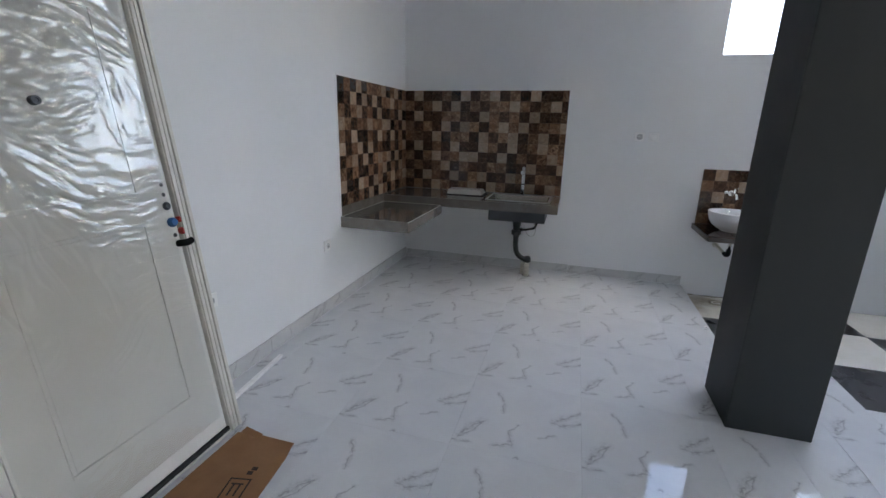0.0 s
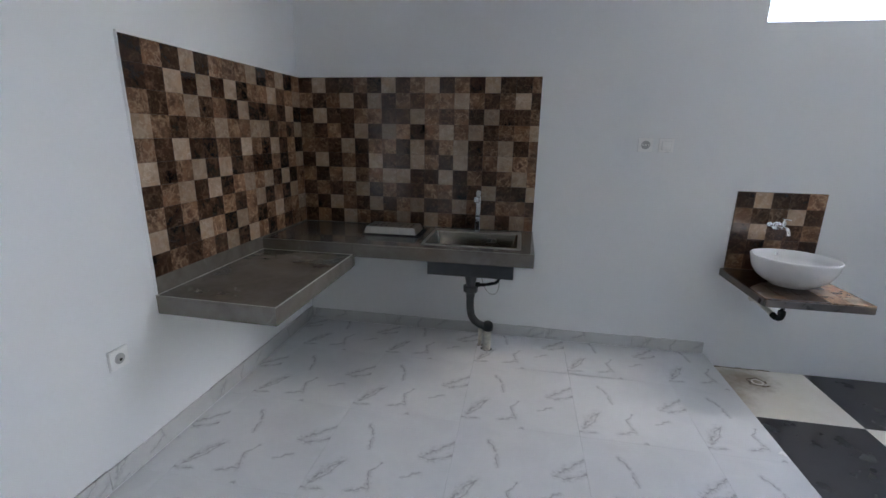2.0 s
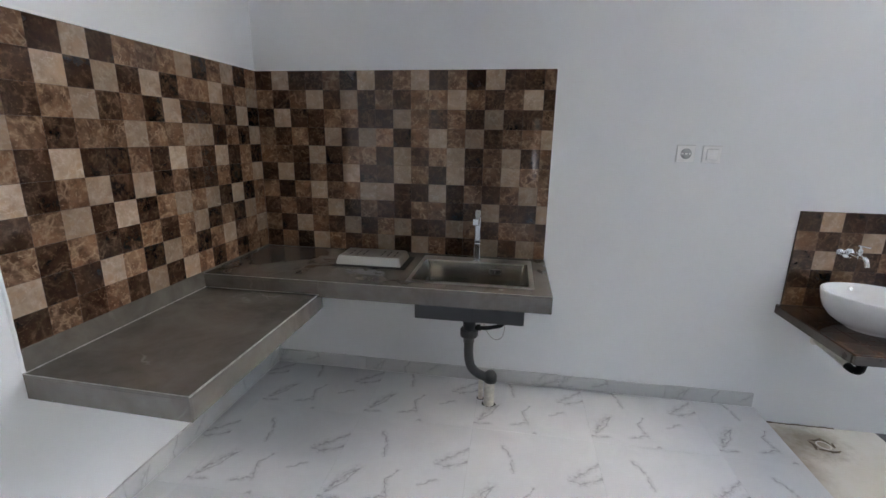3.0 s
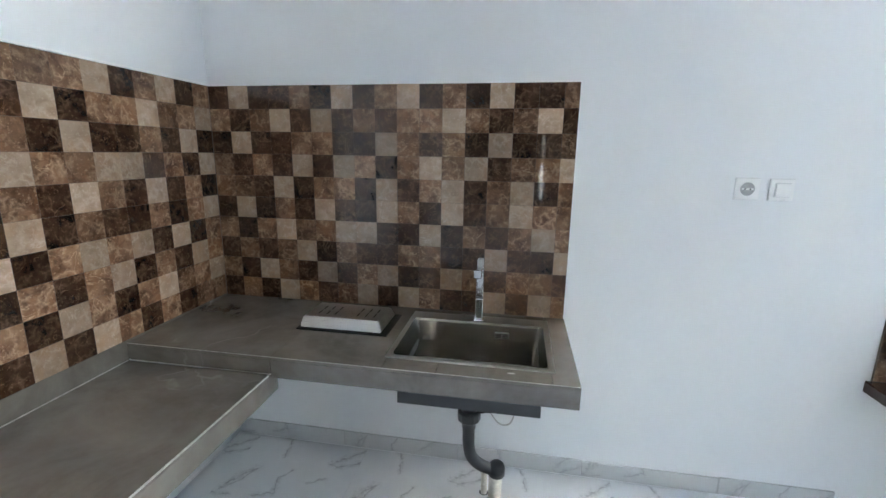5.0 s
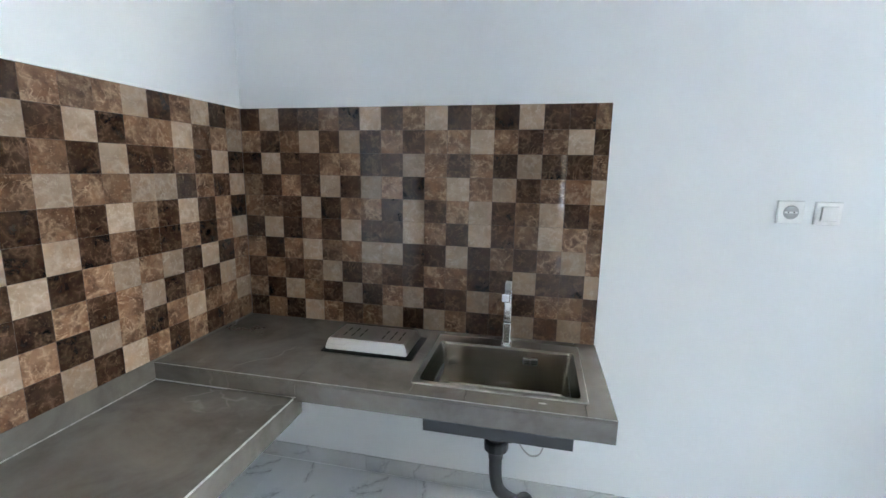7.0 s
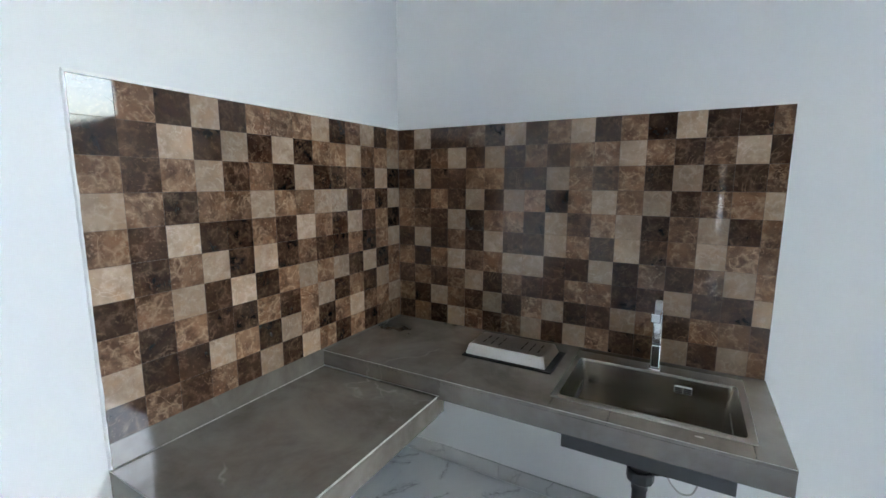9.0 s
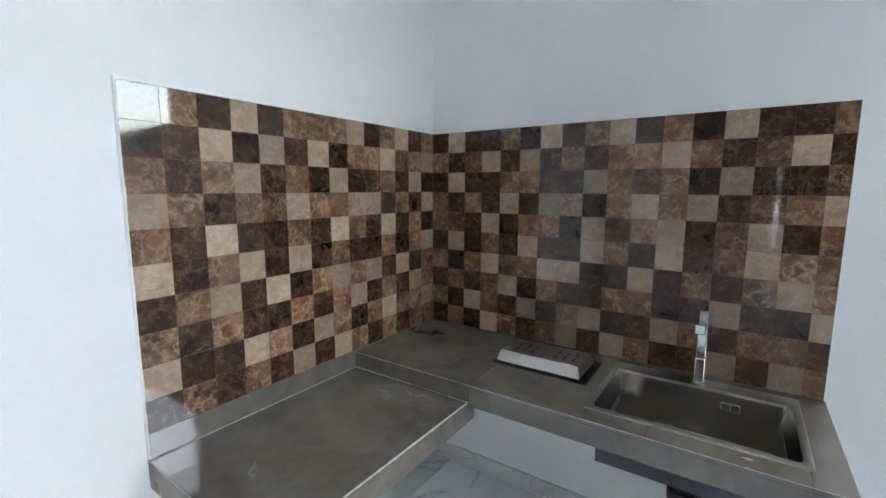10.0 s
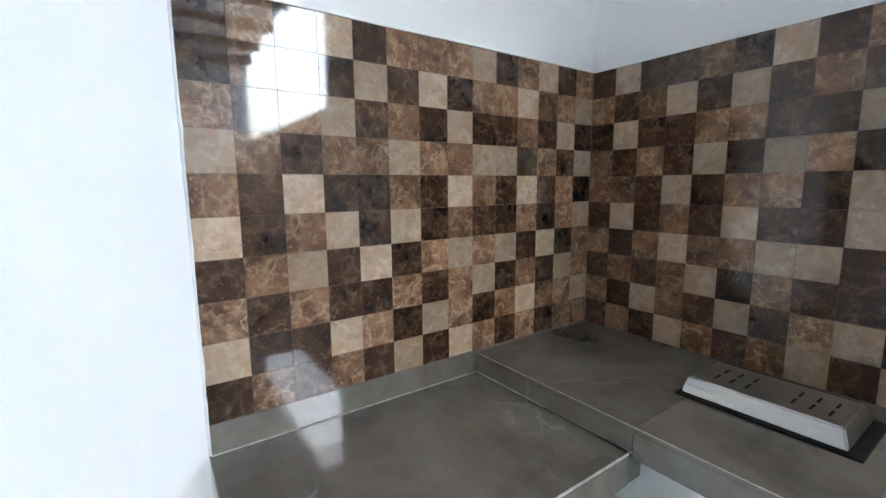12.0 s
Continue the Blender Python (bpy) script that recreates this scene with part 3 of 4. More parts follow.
def sink_waste():
    thing = tagged(empty("sink_waste_pipe", pose(1.29, 4.70, 0)), "dark grey plastic waste pipe bent into a white floor pipe", "pipe")
    part("flange", lathe([(0.0, 0.594), (0.052, 0.594), (0.052, 0.58), (0.042, 0.566), (0.038, 0.52), (0.033, 0.505), (0.032, 0.47), (0.0, 0.47)], 28), BLACKPVC, thing, smooth=True)
    part("nut", lathe([(0.0, 0.478), (0.044, 0.474), (0.048, 0.468), (0.048, 0.436), (0.044, 0.430), (0.0, 0.437)], 12), BLACKPVC, thing, "ribbed screw nut")
    part("collar", lathe([(0.034, 0.437), (0.034, 0.425), (0.029, 0.42), (0.029, 0.395)], 24), BLACKPVC, thing, smooth=True)
    part("bend", tube([(0, 0, 0.45), (0, 0, 0.38), (0.002, 0.002, 0.31), (0.015, 0.015, 0.245), (0.05, 0.035, 0.195), (0.10, 0.05, 0.170), (0.135, 0.052, 0.178)], 0.0255, 18), BLACKPVC, thing, smooth=True)
    part("elbow", moved(lathe([(0.0, 0.207), (0.02, 0.204), (0.031, 0.194), (0.036, 0.178), (0.036, 0.145), (0.0, 0.145)], 24), pose(0.122, 0.052, 0)), BLACKPVC, thing, smooth=True)
    part("branch", tube([(0.03, 0.0, 0.482), (0.075, -0.005, 0.484), (0.13, -0.01, 0.497), (0.175, 0.0, 0.515), (0.20, 0.05, 0.592)], 0.0105, 12), RUBBER, thing, "thin black overflow hose", smooth=True)
    part("branch_nut", moved(lathe([(0.0, -0.012), (0.016, -0.012), (0.016, 0.012), (0.0, 0.012)], 12), pose(0.048, -0.001, 0.483, 0, 85, 0)), RUBBER, thing)
    part("wire", tube([(0.07, 0.0, 0.53), (0.09, 0.0, 0.47), (0.13, 0.0, 0.425), (0.17, 0.0, 0.435), (0.185, 0.0, 0.50), (0.16, 0.0, 0.57)], 0.0032, 6), STEEL, thing, "loose loop of wire")
    return thing


def floor_pipe(x, y, h, r, lean):
    thing = tagged(empty("floor_pipe", pose(x, y, 0)), "stub of dirty white plastic pipe in the floor", "pipe")
    part("pipe", moved(lathe([(r - 0.004, 0.0), (r - 0.004, h), (r, h), (r, 0.0)], 24), pose(0, 0, 0, lean, 0, 0)), PVC, thing, smooth=True)
    part("hole", lathe([(0.0, 0.0006), (r + 0.003, 0.0006), (r + 0.006, 0.0)], 7, 1.2, 0.95), HOLE, thing, "rough dark hole cut in the tile")
    return thing


kitchen_sink()
kitchen_tap()
sink_waste()
floor_pipe(1.408, 4.752, 0.150, 0.029, 0)
floor_pipe(1.358, 4.80, 0.12, 0.014, 0)


def drainer_tray():
    """An upturned steel tray with slots on a black frame."""
    thing = tagged(empty("drainer_tray", pose(0.757, 4.765, 0.7902)), "upturned stainless steel tray with slots on the counter", "tray")
    part("frame", box(-0.190, -0.121, 0, 0.198, 0.118, 0.007, 0.003, 2), RUBBER, thing, "black rubber frame")
    bm = bmesh.new()
    lo = [(-0.180, -0.106), (0.172, -0.106), (0.172, 0.106), (-0.180, 0.106)]
    hi = [(-0.172, -0.086), (0.156, -0.086), (0.156, 0.09), (-0.172, 0.09)]
    a = [bm.verts.new((x, y, 0.007)) for x, y in lo]
    b = [bm.verts.new((x, y, 0.049)) for x, y in hi]
    for k in range(4):
        bm.faces.new((a[k], a[(k + 1) % 4], b[(k + 1) % 4], b[k]))
    bm.faces.new(b)
    bm.faces.new(a[::-1])
    bmesh.ops.bevel(bm, geom=[e for e in bm.edges], offset=0.004, segments=2, affect="EDGES")
    part("tray", bm, STEEL, thing)
    for g in (-0.085, 0.085):
        for k in (-1, 0, 1):
            for y in (-0.047, 0.008):
                part("slot", box(g + k * 0.036 - 0.003, y, 0.0488, g + k * 0.036 + 0.003, y + 0.037, 0.0498, 0.0004), HOLE, thing)
    return thing


drainer_tray()


# ---- wash basin ----
def basin_shelf():
    thing = tagged(empty("basin_shelf", pose(0, 0, 0)), "small wall shelf clad in brown marble mosaic", "shelf")
    part("core", box(2.905, 4.445, 0.575, 3.405, 5, 0.612), CONCRETE, thing)
    part("front_slab", box(2.898, 4.430, 0.572, 3.412, 4.444, 0.6115, 0.001), SHELFSLAB, thing)
    part("side_slab", box(2.892, 4.4445, 0.572, 2.904, 4.998, 0.6115, 0.001), SHELFSLAB, thing)
    part("side_slab", box(3.406, 4.4445, 0.572, 3.412, 4.998, 0.6115, 0.001), SHELFSLAB, thing)
    pattern = ("DDDML", "DDDLM", "DDDDM", "DDDDD", "DDDDD")
    xs = [2.892 + k * 0.104 for k in range(6)]
    ys = [4.43 + k * 0.1138 for k in range(6)]
    for r in range(5):
        for c in range(5):
            part("tile", box(xs[c] + 0.0008, ys[r] + 0.0008, 0.612, xs[c + 1] - 0.0008, ys[r + 1] - 0.0008, 0.620, 0.001), TONES[pattern[r][c]], thing)
    return thing


def wash_basin():
    thing = tagged(empty("wash_basin", pose(3.150, 4.715, 0.6205, 0, 0, -25)), "oval white ceramic vessel basin on the shelf", "basin")
    prof = [(0.0, 0.0), (0.098, 0.0), (0.103, 0.004), (0.104, 0.010), (0.138, 0.024), (0.172, 0.050), (0.195, 0.085), (0.208, 0.122), (0.214, 0.154), (0.2155, 0.163), (0.2125, 0.1685), (0.207, 0.1665), (0.199, 0.128), (0.182, 0.090), (0.145, 0.054), (0.09, 0.032), (0.0, 0.026)]
    part("bowl", lathe(prof, 56, 1.0, 0.86), CERAMIC, thing, smooth=True)
    part("overflow", moved(lathe([(0.0, 0.003), (0.009, 0.003), (0.012, 0.0), (0.012, -0.006)], 20), pose(-0.079, 0.150, 0.142, 62, 0, 27)), CHROME, thing, "chrome overflow ring", smooth=True)
    part("plug", moved(lathe([(0.0, 0.006), (0.018, 0.006), (0.022, 0.003), (0.022, 0.0)], 24), pose(0, 0, 0.0245)), CHROME, thing, smooth=True)
    return thing


def basin_tap():
    thing = tagged(empty("wall_tap", pose(3.165, 4.988, 0.915)), "small chrome wall tap over the basin", "tap")
    part("rosette", moved(lathe([(0.0, 0.006), (0.02, 0.006), (0.027, 0.0)], 24), pose(0, 0, 0, 90, 0, 0)), CHROME, thing, smooth=True)
    part("body", tube([(0, 0, 0), (0, -0.03, 0), (0.004, -0.07, 0)], 0.011, 14), CHROME, thing, smooth=True)
    part("spout", tube([(0.004, -0.06, 0.0), (0.012, -0.095, -0.004), (0.016, -0.11, -0.04)], 0.011, 14), CHROME, thing, smooth=True)
    part("stem", moved(lathe([(0.0, 0.0), (0.012, 0.0), (0.012, 0.03), (0.006, 0.034), (0.006, 0.045), (0.0, 0.045)], 16), pose(0.004, -0.062, 0.006)), CHROME, thing, smooth=True)
    part("handle", moved(box(-0.006, -0.04, 0.0, 0.006, 0.012, 0.008, 0.003, 2), pose(0.004, -0.062, 0.05, 0, 0, 25)), CHROME, thing)
    part("flange", moved(lathe([(0.0, 0.012), (0.017, 0.012), (0.017, 0.0)], 20), pose(-0.045, 0, 0.008, 90, 0, 0)), CHROME, thing, "chrome wall plug", smooth=True)
    return thing


def basin_trap():
    thing = tagged(empty("basin_trap", pose(3.150, 4.72, 0)), "short basin waste with a black plastic bend", "pipe")
    part("tail", lathe([(0.0, 0.572), (0.022, 0.572), (0.022, 0.56), (0.0135, 0.553), (0.0135, 0.44), (0.0, 0.44)], 20), CHROME, thing, smooth=True)
    part("nut", lathe([(0.0, 0.452), (0.019, 0.452), (0.021, 0.446), (0.021, 0.43), (0.0, 0.43)], 10), RUBBER, thing)
    part("bend", tube([(0, 0, 0.44), (0, 0, 0.418), (-0.003, 0.012, 0.402), (-0.008, 0.04, 0.397), (-0.012, 0.065, 0.402)], 0.0185, 16), RUBBER, thing, smooth=True)
    part("outlet", tube([(-0.011, 0.06, 0.401), (-0.02, 0.15, 0.415), (-0.03, 0.279, 0.43)], 0.015, 14), PVC, thing, "grey outlet pipe to the wall", smooth=True)
    part("wall_ring", moved(lathe([(0.015, 0.006), (0.024, 0.005), (0.027, 0.0)], 20), pose(-0.03, 0.279, 0.43, 90, 0, 0)), PVC, thing, smooth=True)
    return thing


basin_shelf()
wash_basin()
basin_tap()
basin_trap()


# ---- sockets and switch ----
def plate(name, label, m, kind):
    """A plate on a wall; its own z is the wall's normal."""
    thing = tagged(empty(name, m), label, "switch" if kind == "switch" else "socket")
    # grey rim stands in for the shade at the plate's edge
    part("back_frame", box(-0.0442, -0.0432, 0, 0.0442, 0.0432, 0.0025), SEAM_SHADE, thing, "thin grey rim coloured in as the plate's shadow line")
    part("plate", box(-0.043, -0.042, 0.0026, 0.043, 0.042, 0.011, 0.003, 2), PLASTIC, thing)
    if kind == "switch":
        part("rocker_gap", box(-0.0275, -0.0275, 0.0105, 0.0275, 0.0275, 0.0118), SEAM_SHADE, thing)
        part("rocker", moved(box(-0.0255, -0.0255, 0.0, 0.0255, 0.0255, 0.008, 0.002, 2), pose(0, 0, 0.0108, 4, 0, 0)), PLASTIC, thing)
    else:
        ring = part("well", lathe([(0.0, 0.0115), (0.021, 0.0115), (0.0225, 0.0135), (0.025, 0.0135), (0.026, 0.011)], 28), SOCKETGREY, thing, smooth=True)
        part("cover", box(-0.021, -0.0035, 0.0115, 0.021, 0.0035, 0.0128), PLASTIC, ring)
        for x in (-0.0095, 0.0095):
            part("hole", moved(lathe([(0.0, 0.0132), (0.003, 0.0132), (0.003, 0.0115)], 10), pose(x, 0, 0)), HOLE, ring)
    return thing


def capped_socket(name, label, m):
    thing = tagged(empty(name, m), label, "socket")
    # same grey rim in place of the plate's shadow
    part("back_frame", box(-0.0442, -0.0432, 0, 0.0442, 0.0432, 0.0025), SEAM_SHADE, thing, "thin grey rim coloured in as the plate's shadow line")
    part("plate", box(-0.043, -0.042, 0.0026, 0.043, 0.042, 0.011, 0.003, 2), PLASTIC, thing)
    well = part("well", lathe([(0.0, 0.0115), (0.018, 0.0115), (0.0195, 0.0132), (0.022, 0.0132), (0.0225, 0.011)], 28), SOCKETGREY, thing, smooth=True)
    part("hole", moved(lathe([(0.0, 0.0135), (0.006, 0.0135), (0.006, 0.0115)], 12), pose(0.004, -0.006, 0)), HOLE, well)
    return thing


plate("wall_socket", "white wall socket with a grey round well", pose(2.333, 5, 1.390, 90, 0, 0), "socket")
plate("light_switch", "white wall switch with one rocker", pose(2.456, 5, 1.389, 90, 0, 0), "switch")
capped_socket("wall_socket", "white wall socket low beside the stove counter", pose(0, 3.333, 0.532, 90, 0, 90))
capped_socket("wall_socket", "white wall socket low beside the leaning door", pose(0, 2.165, 0.521, 90, 0, 90))


# ---- the door that leans on the wall ----
def leaning_door():
    w, h = 0.93, 2.08
    thing = tagged(empty("leaning_door", pose(0.275, 1.958 - w, 0.002, 0, -7.4, 0)), "cream steel door in its casing, wrapped in film, leaning on the wall", "door")
    for name, y0, y1 in (("casing", 0.0, 0.075), ("casing", w - 0.075, w - 0.012)):
        bm = bmesh.new()
        box(0, y0, 0.0, 0.05, y1, h, 0.004, 2, bm=bm)
        inner = y0 < 0.5
        for a, b, top in ((0.004, 0.022, 0.062), (0.026, 0.040, 0.057), (0.045, 0.062, 0.060)):
            q0, q1 = (y0 + a, y0 + b) if inner else (y1 - b, y1 - a)
            box(0.0505, q0, 0.001, top, q1, h - 0.001, 0.003, 2, bm=bm)
        part(name, bm, CASING, thing, "moulded cream door casing")
    part("casing", box(0, 0.0755, h - 0.075, 0.055, w - 0.0755, h, 0.004, 2), CASING, thing)
    part("gap", box(0.002, 0.0755, 0.03, 0.014, w - 0.0755, h - 0.0755), HOLE, thing, "dark rebate behind the leaf")
    leaf = part("leaf", box(0.0145, 0.083, 0.03, 0.036, w - 0.084, h - 0.080, 0.003, 2), DOORPAINT, thing, "pressed steel leaf with raised panels")
    for z0, z1 in ((0.262, 1.05), (1.15, 1.84)):
        frame_bm = bmesh.new()
        y0, y1 = 0.225, w - 0.215
        for q in ((y0, z0, y1, z0 + 0.016), (y0, z1 - 0.016, y1, z1), (y0, z0 + 0.016, y0 + 0.016, z1 - 0.016), (y1 - 0.016, z0 + 0.016, y1, z1 - 0.016)):
            box(0.0361, q[0], q[1], 0.0408, q[2], q[3], 0.0022, 3, bm=frame_bm)
        part("moulding", frame_bm, DOORPAINT, leaf)
    part("threshold", box(0.004, 0.0755, 0.0, 0.045, w - 0.0755, 0.028, 0.002), HOLE, thing, "black bottom bar")
    part("threshold_lip", box(0.046, 0.0755, 0.0, 0.052, w - 0.0755, 0.010, 0.001), CASING, thing)
    # lock holes and parts
    ly = w - 0.112
    for z, r in ((1.185, 0.008), (1.145, 0.0085)):
        part("lock_hole", moved(lathe([(0.0, 0.0012), (r, 0.0012), (r, 0.0)], 14), pose(0.0362, ly, z, 0, 90, 0)), HOLE, leaf)
    part("lock_cylinder", moved(lathe([(0.0, 0.010), (0.012, 0.012), (0.017, 0.006), (0.018, 0.0)], 9), pose(0.0362, ly, 1.098, 0, 90, 0)), PIPE, leaf)
    part("blue_cap", moved(lathe([(0.0, 0.022), (0.015, 0.022), (0.02, 0.014), (0.02, 0.0)], 14), pose(0.0362, ly + 0.004, 1.028, 0, 90, 0)), BLUECAP, leaf, "blue plastic cap")
    part("red_cap", moved(lathe([(0.0, 0.02), (0.010, 0.02), (0.013, 0.012), (0.013, 0.0)], 12), pose(0.0362, ly + 0.036, 1.035, 0, 90, 0)), REDCAP, leaf, "red plastic cap")
    part("red_cap", moved(lathe([(0.0, 0.022), (0.013, 0.022), (0.017, 0.012), (0.017, 0.0)], 12), pose(0.0362, ly + 0.043, 0.985, 0, 90, 0)), REDCAP, leaf, "red plastic cap")
    part("lock_hole", moved(lathe([(0.0, 0.0012), (0.009, 0.0012), (0.009, 0.0)], 14), pose(0.0362, ly + 0.008, 0.972, 0, 90, 0)), HOLE, leaf)
    part("handle_stub", tube([(0.036, ly + 0.012, 0.935), (0.056, ly + 0.02, 0.935), (0.060, ly + 0.045, 0.934), (0.058, ly + 0.062, 0.940)], 0.015, 12), RUBBER, leaf, "black lever stub")
    part("peephole", moved(lathe([(0.0, 0.016), (0.006, 0.016), (0.008, 0.019), (0.0145, 0.019), (0.016, 0.0)], 20), pose(0.0362, w * 0.5 - 0.02, 1.495, 0, 90, 0)), PIPE, leaf, "dark round peephole")
    # packing film, loose and wrinkled
    film = bmesh.new()
    nu, nv = 120, 460
    grid = []
    for i in range(nu + 1):
        col = []
        for j in range(nv + 1):
            y, z = 0.09 + (w - 0.20) * i / nu, 0.10 + (h - 0.20) * j / nv
            loose = min(1.0, max(0.28, (z - 0.72) / 0.45))
            bend = 0.14 * noise.noise(Vector((y * 2.2, z * 1.6, 4.0))) + 0.03 * noise.noise(Vector((y * 7, z * 5, 6.0)))
            fan = (z - 1.25) * (1.0 + 0.5 * (y - 0.4))
            a = noise.noise(Vector((y * 4.2, (fan + 1.9 * bend + 0.12 * y) * 27.0, 1.7)))
            c = noise.noise(Vector((y * 9.0 + 3, (z + bend * 2.2 + 0.45 * y) * 46.0, 8.1)))
            d = noise.noise(Vector(((y + 0.3 * z) * 22.0, z * 7.0, 3.3)))
            patch = min(1.0, max(0.0, 0.55 + 1.4 * noise.noise(Vector((y * 4, z * 3, 9)))))
            ridge = patch * ((1 - abs(a)) ** 4 * 0.0065 + (1 - abs(c)) ** 4 * 0.0030) + (1 - abs(d)) ** 8 * 0.003 * (1 - patch)
            col.append(film.verts.new((0.0425 + loose * ridge, y, z)))
        grid.append(col)
    for i in range(nu):
        for j in range(nv):
            film.faces.new((grid[i][j], grid[i + 1][j], grid[i + 1][j + 1], grid[i][j + 1]))
    part("packing_film", film, FILM, thing, "clear wrinkled plastic film", smooth=True)
    return thing


leaning_door()


def cardboard():
    thing = tagged(empty("cardboard_sheet", pose(0, 0, 0)), "flattened brown cardboard box lying on the floor", "cardboard")
    bm = bmesh.new()
    pts = [(0.362, 1.12), (0.80, 1.16), (0.715, 1.58), (0.688, 1.80), (0.668, 1.872), (0.60, 1.868), (0.52, 1.884), (0.40, 1.880), (0.372, 1.872)]
    lo = [bm.verts.new((x, y, 0.0165)) for x, y in pts]
    hi = [bm.verts.new((x, y, 0.021)) for x, y in pts]
    bm.faces.new(hi)
    bm.faces.new(lo[::-1])
    for k in range(len(pts)):
        bm.faces.new((lo[k], lo[(k + 1) % len(pts)], hi[(k + 1) % len(pts)], hi[k]))
    top = part("top_sheet", bm, CARD, thing)
    part("bottom_sheet", moved(box(0.375, 1.14, 0.001, 0.655, 1.905, 0.0055), pose(0, 0, 0, 0, 0, 0)), CARD, thing)
    part("middle_sheet", box(0.372, 1.13, 0.006, 0.66, 1.86, 0.016), CARD, thing)
    part("torn_flap", moved(box(-0.05, -0.004, 0, 0.05, 0.03, 0.003), pose(0.44, 1.872, 0.022, 6, 4, -8)), CARD, top, "torn paper flap")
    mark = bmesh.new()
    z0, z1 = 0.0212, 0.0216
    for q in ((-0.045, -0.06, 0.045, -0.053), (-0.045, 0.053, 0.045, 0.06), (-0.045, -0.053, -0.038, 0.053), (0.038, -0.053, 0.045, 0.053), (-0.018, -0.03, -0.010, 0.03), (0.008, -0.03, 0.016, 0.03), (-0.026, 0.026, 0.024, 0.034)):
        box(q[0], q[1], z0, q[2], q[3], z1, bm=mark)
    part("printed_mark", moved(mark, pose(0.600, 1.585, 0, 0, 0, 12)), INK, top, "dark printed handling mark")
    for k in range(2):
        part("printed_bar", moved(box(-0.012, -0.010, z0, 0.012, 0.010, z1), pose(0.600 + k * 0.004, 1.678 + k * 0.026, 0, 0, 0, 12)), INK, top)
    return thing


cardboard()
stick = tagged(part("trim_strip", moved(box(-0.0125, -0.30, 0, 0.0125, 0.30, 0.018, 0.002, 2), pose(0.130, 2.270, 0, 0, 0, 5.5)), PLASTIC), "thin white plastic strip lying along the wall", "strip")


def floor_drain():
    thing = tagged(empty("floor_drain", pose(3.165, 4.83, LOW)), "roughly cut pipe end in the dirty cream tile", "drain")
    part("pipe_end", lathe([(0.028, 0.0), (0.028, 0.004), (0.034, 0.004), (0.035, 0.0)], 20), PVC, thing, smooth=True)
    part("plug", lathe([(0.0, 0.0022), (0.028, 0.0022)], 20), CREAM, thing, "pale mortar filling the pipe end")
    for k in range(9):
        a = 40 * k + random.uniform(-14, 14)
        r, l = random.uniform(0.040, 0.055), random.uniform(0.014, 0.034)
        crack = bmesh.new()
        spread = [(-l, -0.004), (-0.3 * l, -0.008), (l, -0.002), (0.8 * l, 0.005), (-0.5 * l, 0.006)]
        crack.faces.new([crack.verts.new((u, v, 0.0012)) for u, v in spread])
        flat = bmesh.ops.extrude_face_region(crack, geom=crack.faces[:])
        for v in flat["geom"]:
            if isinstance(v, bmesh.types.BMVert):
                v.co.z = 0.0002
        turn = pose(r * math.cos(radians(a)), r * math.sin(radians(a)), 0, 0, 0, a + random.choice((70, 110, 60, 25)))
        part("crack", moved(crack, turn), DIRT, thing, "brown chipped crack")
    return thing


floor_drain()
gap = bmesh.new()
for k in range(11):
    x = 2.93 + 0.035 * k
    box(x, 4.9945 - 0.003 * (k % 3 == 1), LOW + 0.0005, x + 0.036, 4.9998, LOW + 0.003 + 0.003 * ((k * 5) % 4 == 1), bm=gap)
structure("trim_yard_joint", gap, DIRT, "dark open joint between the yard wall and its floor", "joint")
chip = bmesh.new()
bmesh.ops.create_icosphere(chip, subdivisions=1, radius=0.018)
for v in chip.verts:
    v.co = Vector((v.co.x * random.uniform(0.7, 1.3), v.co.y * random.uniform(0.6, 1.2), max(0.0, v.co.z * 0.5)))
tagged(part("plaster_chip", moved(chip, pose(2.872, 3.99, 0.0005)), TRIM), "small white crumb of plaster on the step", "debris")


# ---- wall tiles ----
BACK_ROWS = ("DLDDMDLDMLDMDLDDM", "MDMLDLDMDMMLMDMLD", "DLDDMMDDLMDMDLDDM", "MDMDLDLMDMLMLDMML", "MMDLDMMDLDMLDMLDM", "DLDMDLDDLMDLDMLMM", "MDMLMMLLDDLDMDMLM", "DMDMLDMDDMMDDLDDL", "MDLMDLDMLDDLMDMMD", "DMDLMDMLDLMDDLDLM")
LEFT_ROWS = ("DMDLDMMMLDMLDM", "DDLDLDLDMMLMML", "MDMLDMDLDDMDLD", "LMDMMLMMLLDMDL", "MDLDDMDLMDLDMD", "LDMLDLDMDDMDML", "DMLDLDMLMLDLDM", "MDMDDMDMLDMDLM", "LDDLMDLMDMLMML", "DMDMDLDLMDMDMM")
LEFT_WIDTHS = {0: 0.1035, 1: 0.1035, 2: 0.1045, 3: 0.0955, 4: 0.0995, 5: 0.1035, 7: 0.0995, 8: 0.1005, 9: 0.1}
BASIN_ROWS = ("DLDDM", "MDMLD", "DLDDM", "DDMDD", "MDDMD")


def tile_mesh(w, h, t, mat):
    return mesh_of("tile", box(-w / 2 + 0.0005, -h / 2 + 0.0005, 0, w / 2 - 0.0005, h / 2 - 0.0005, t, 0.0004), mat)


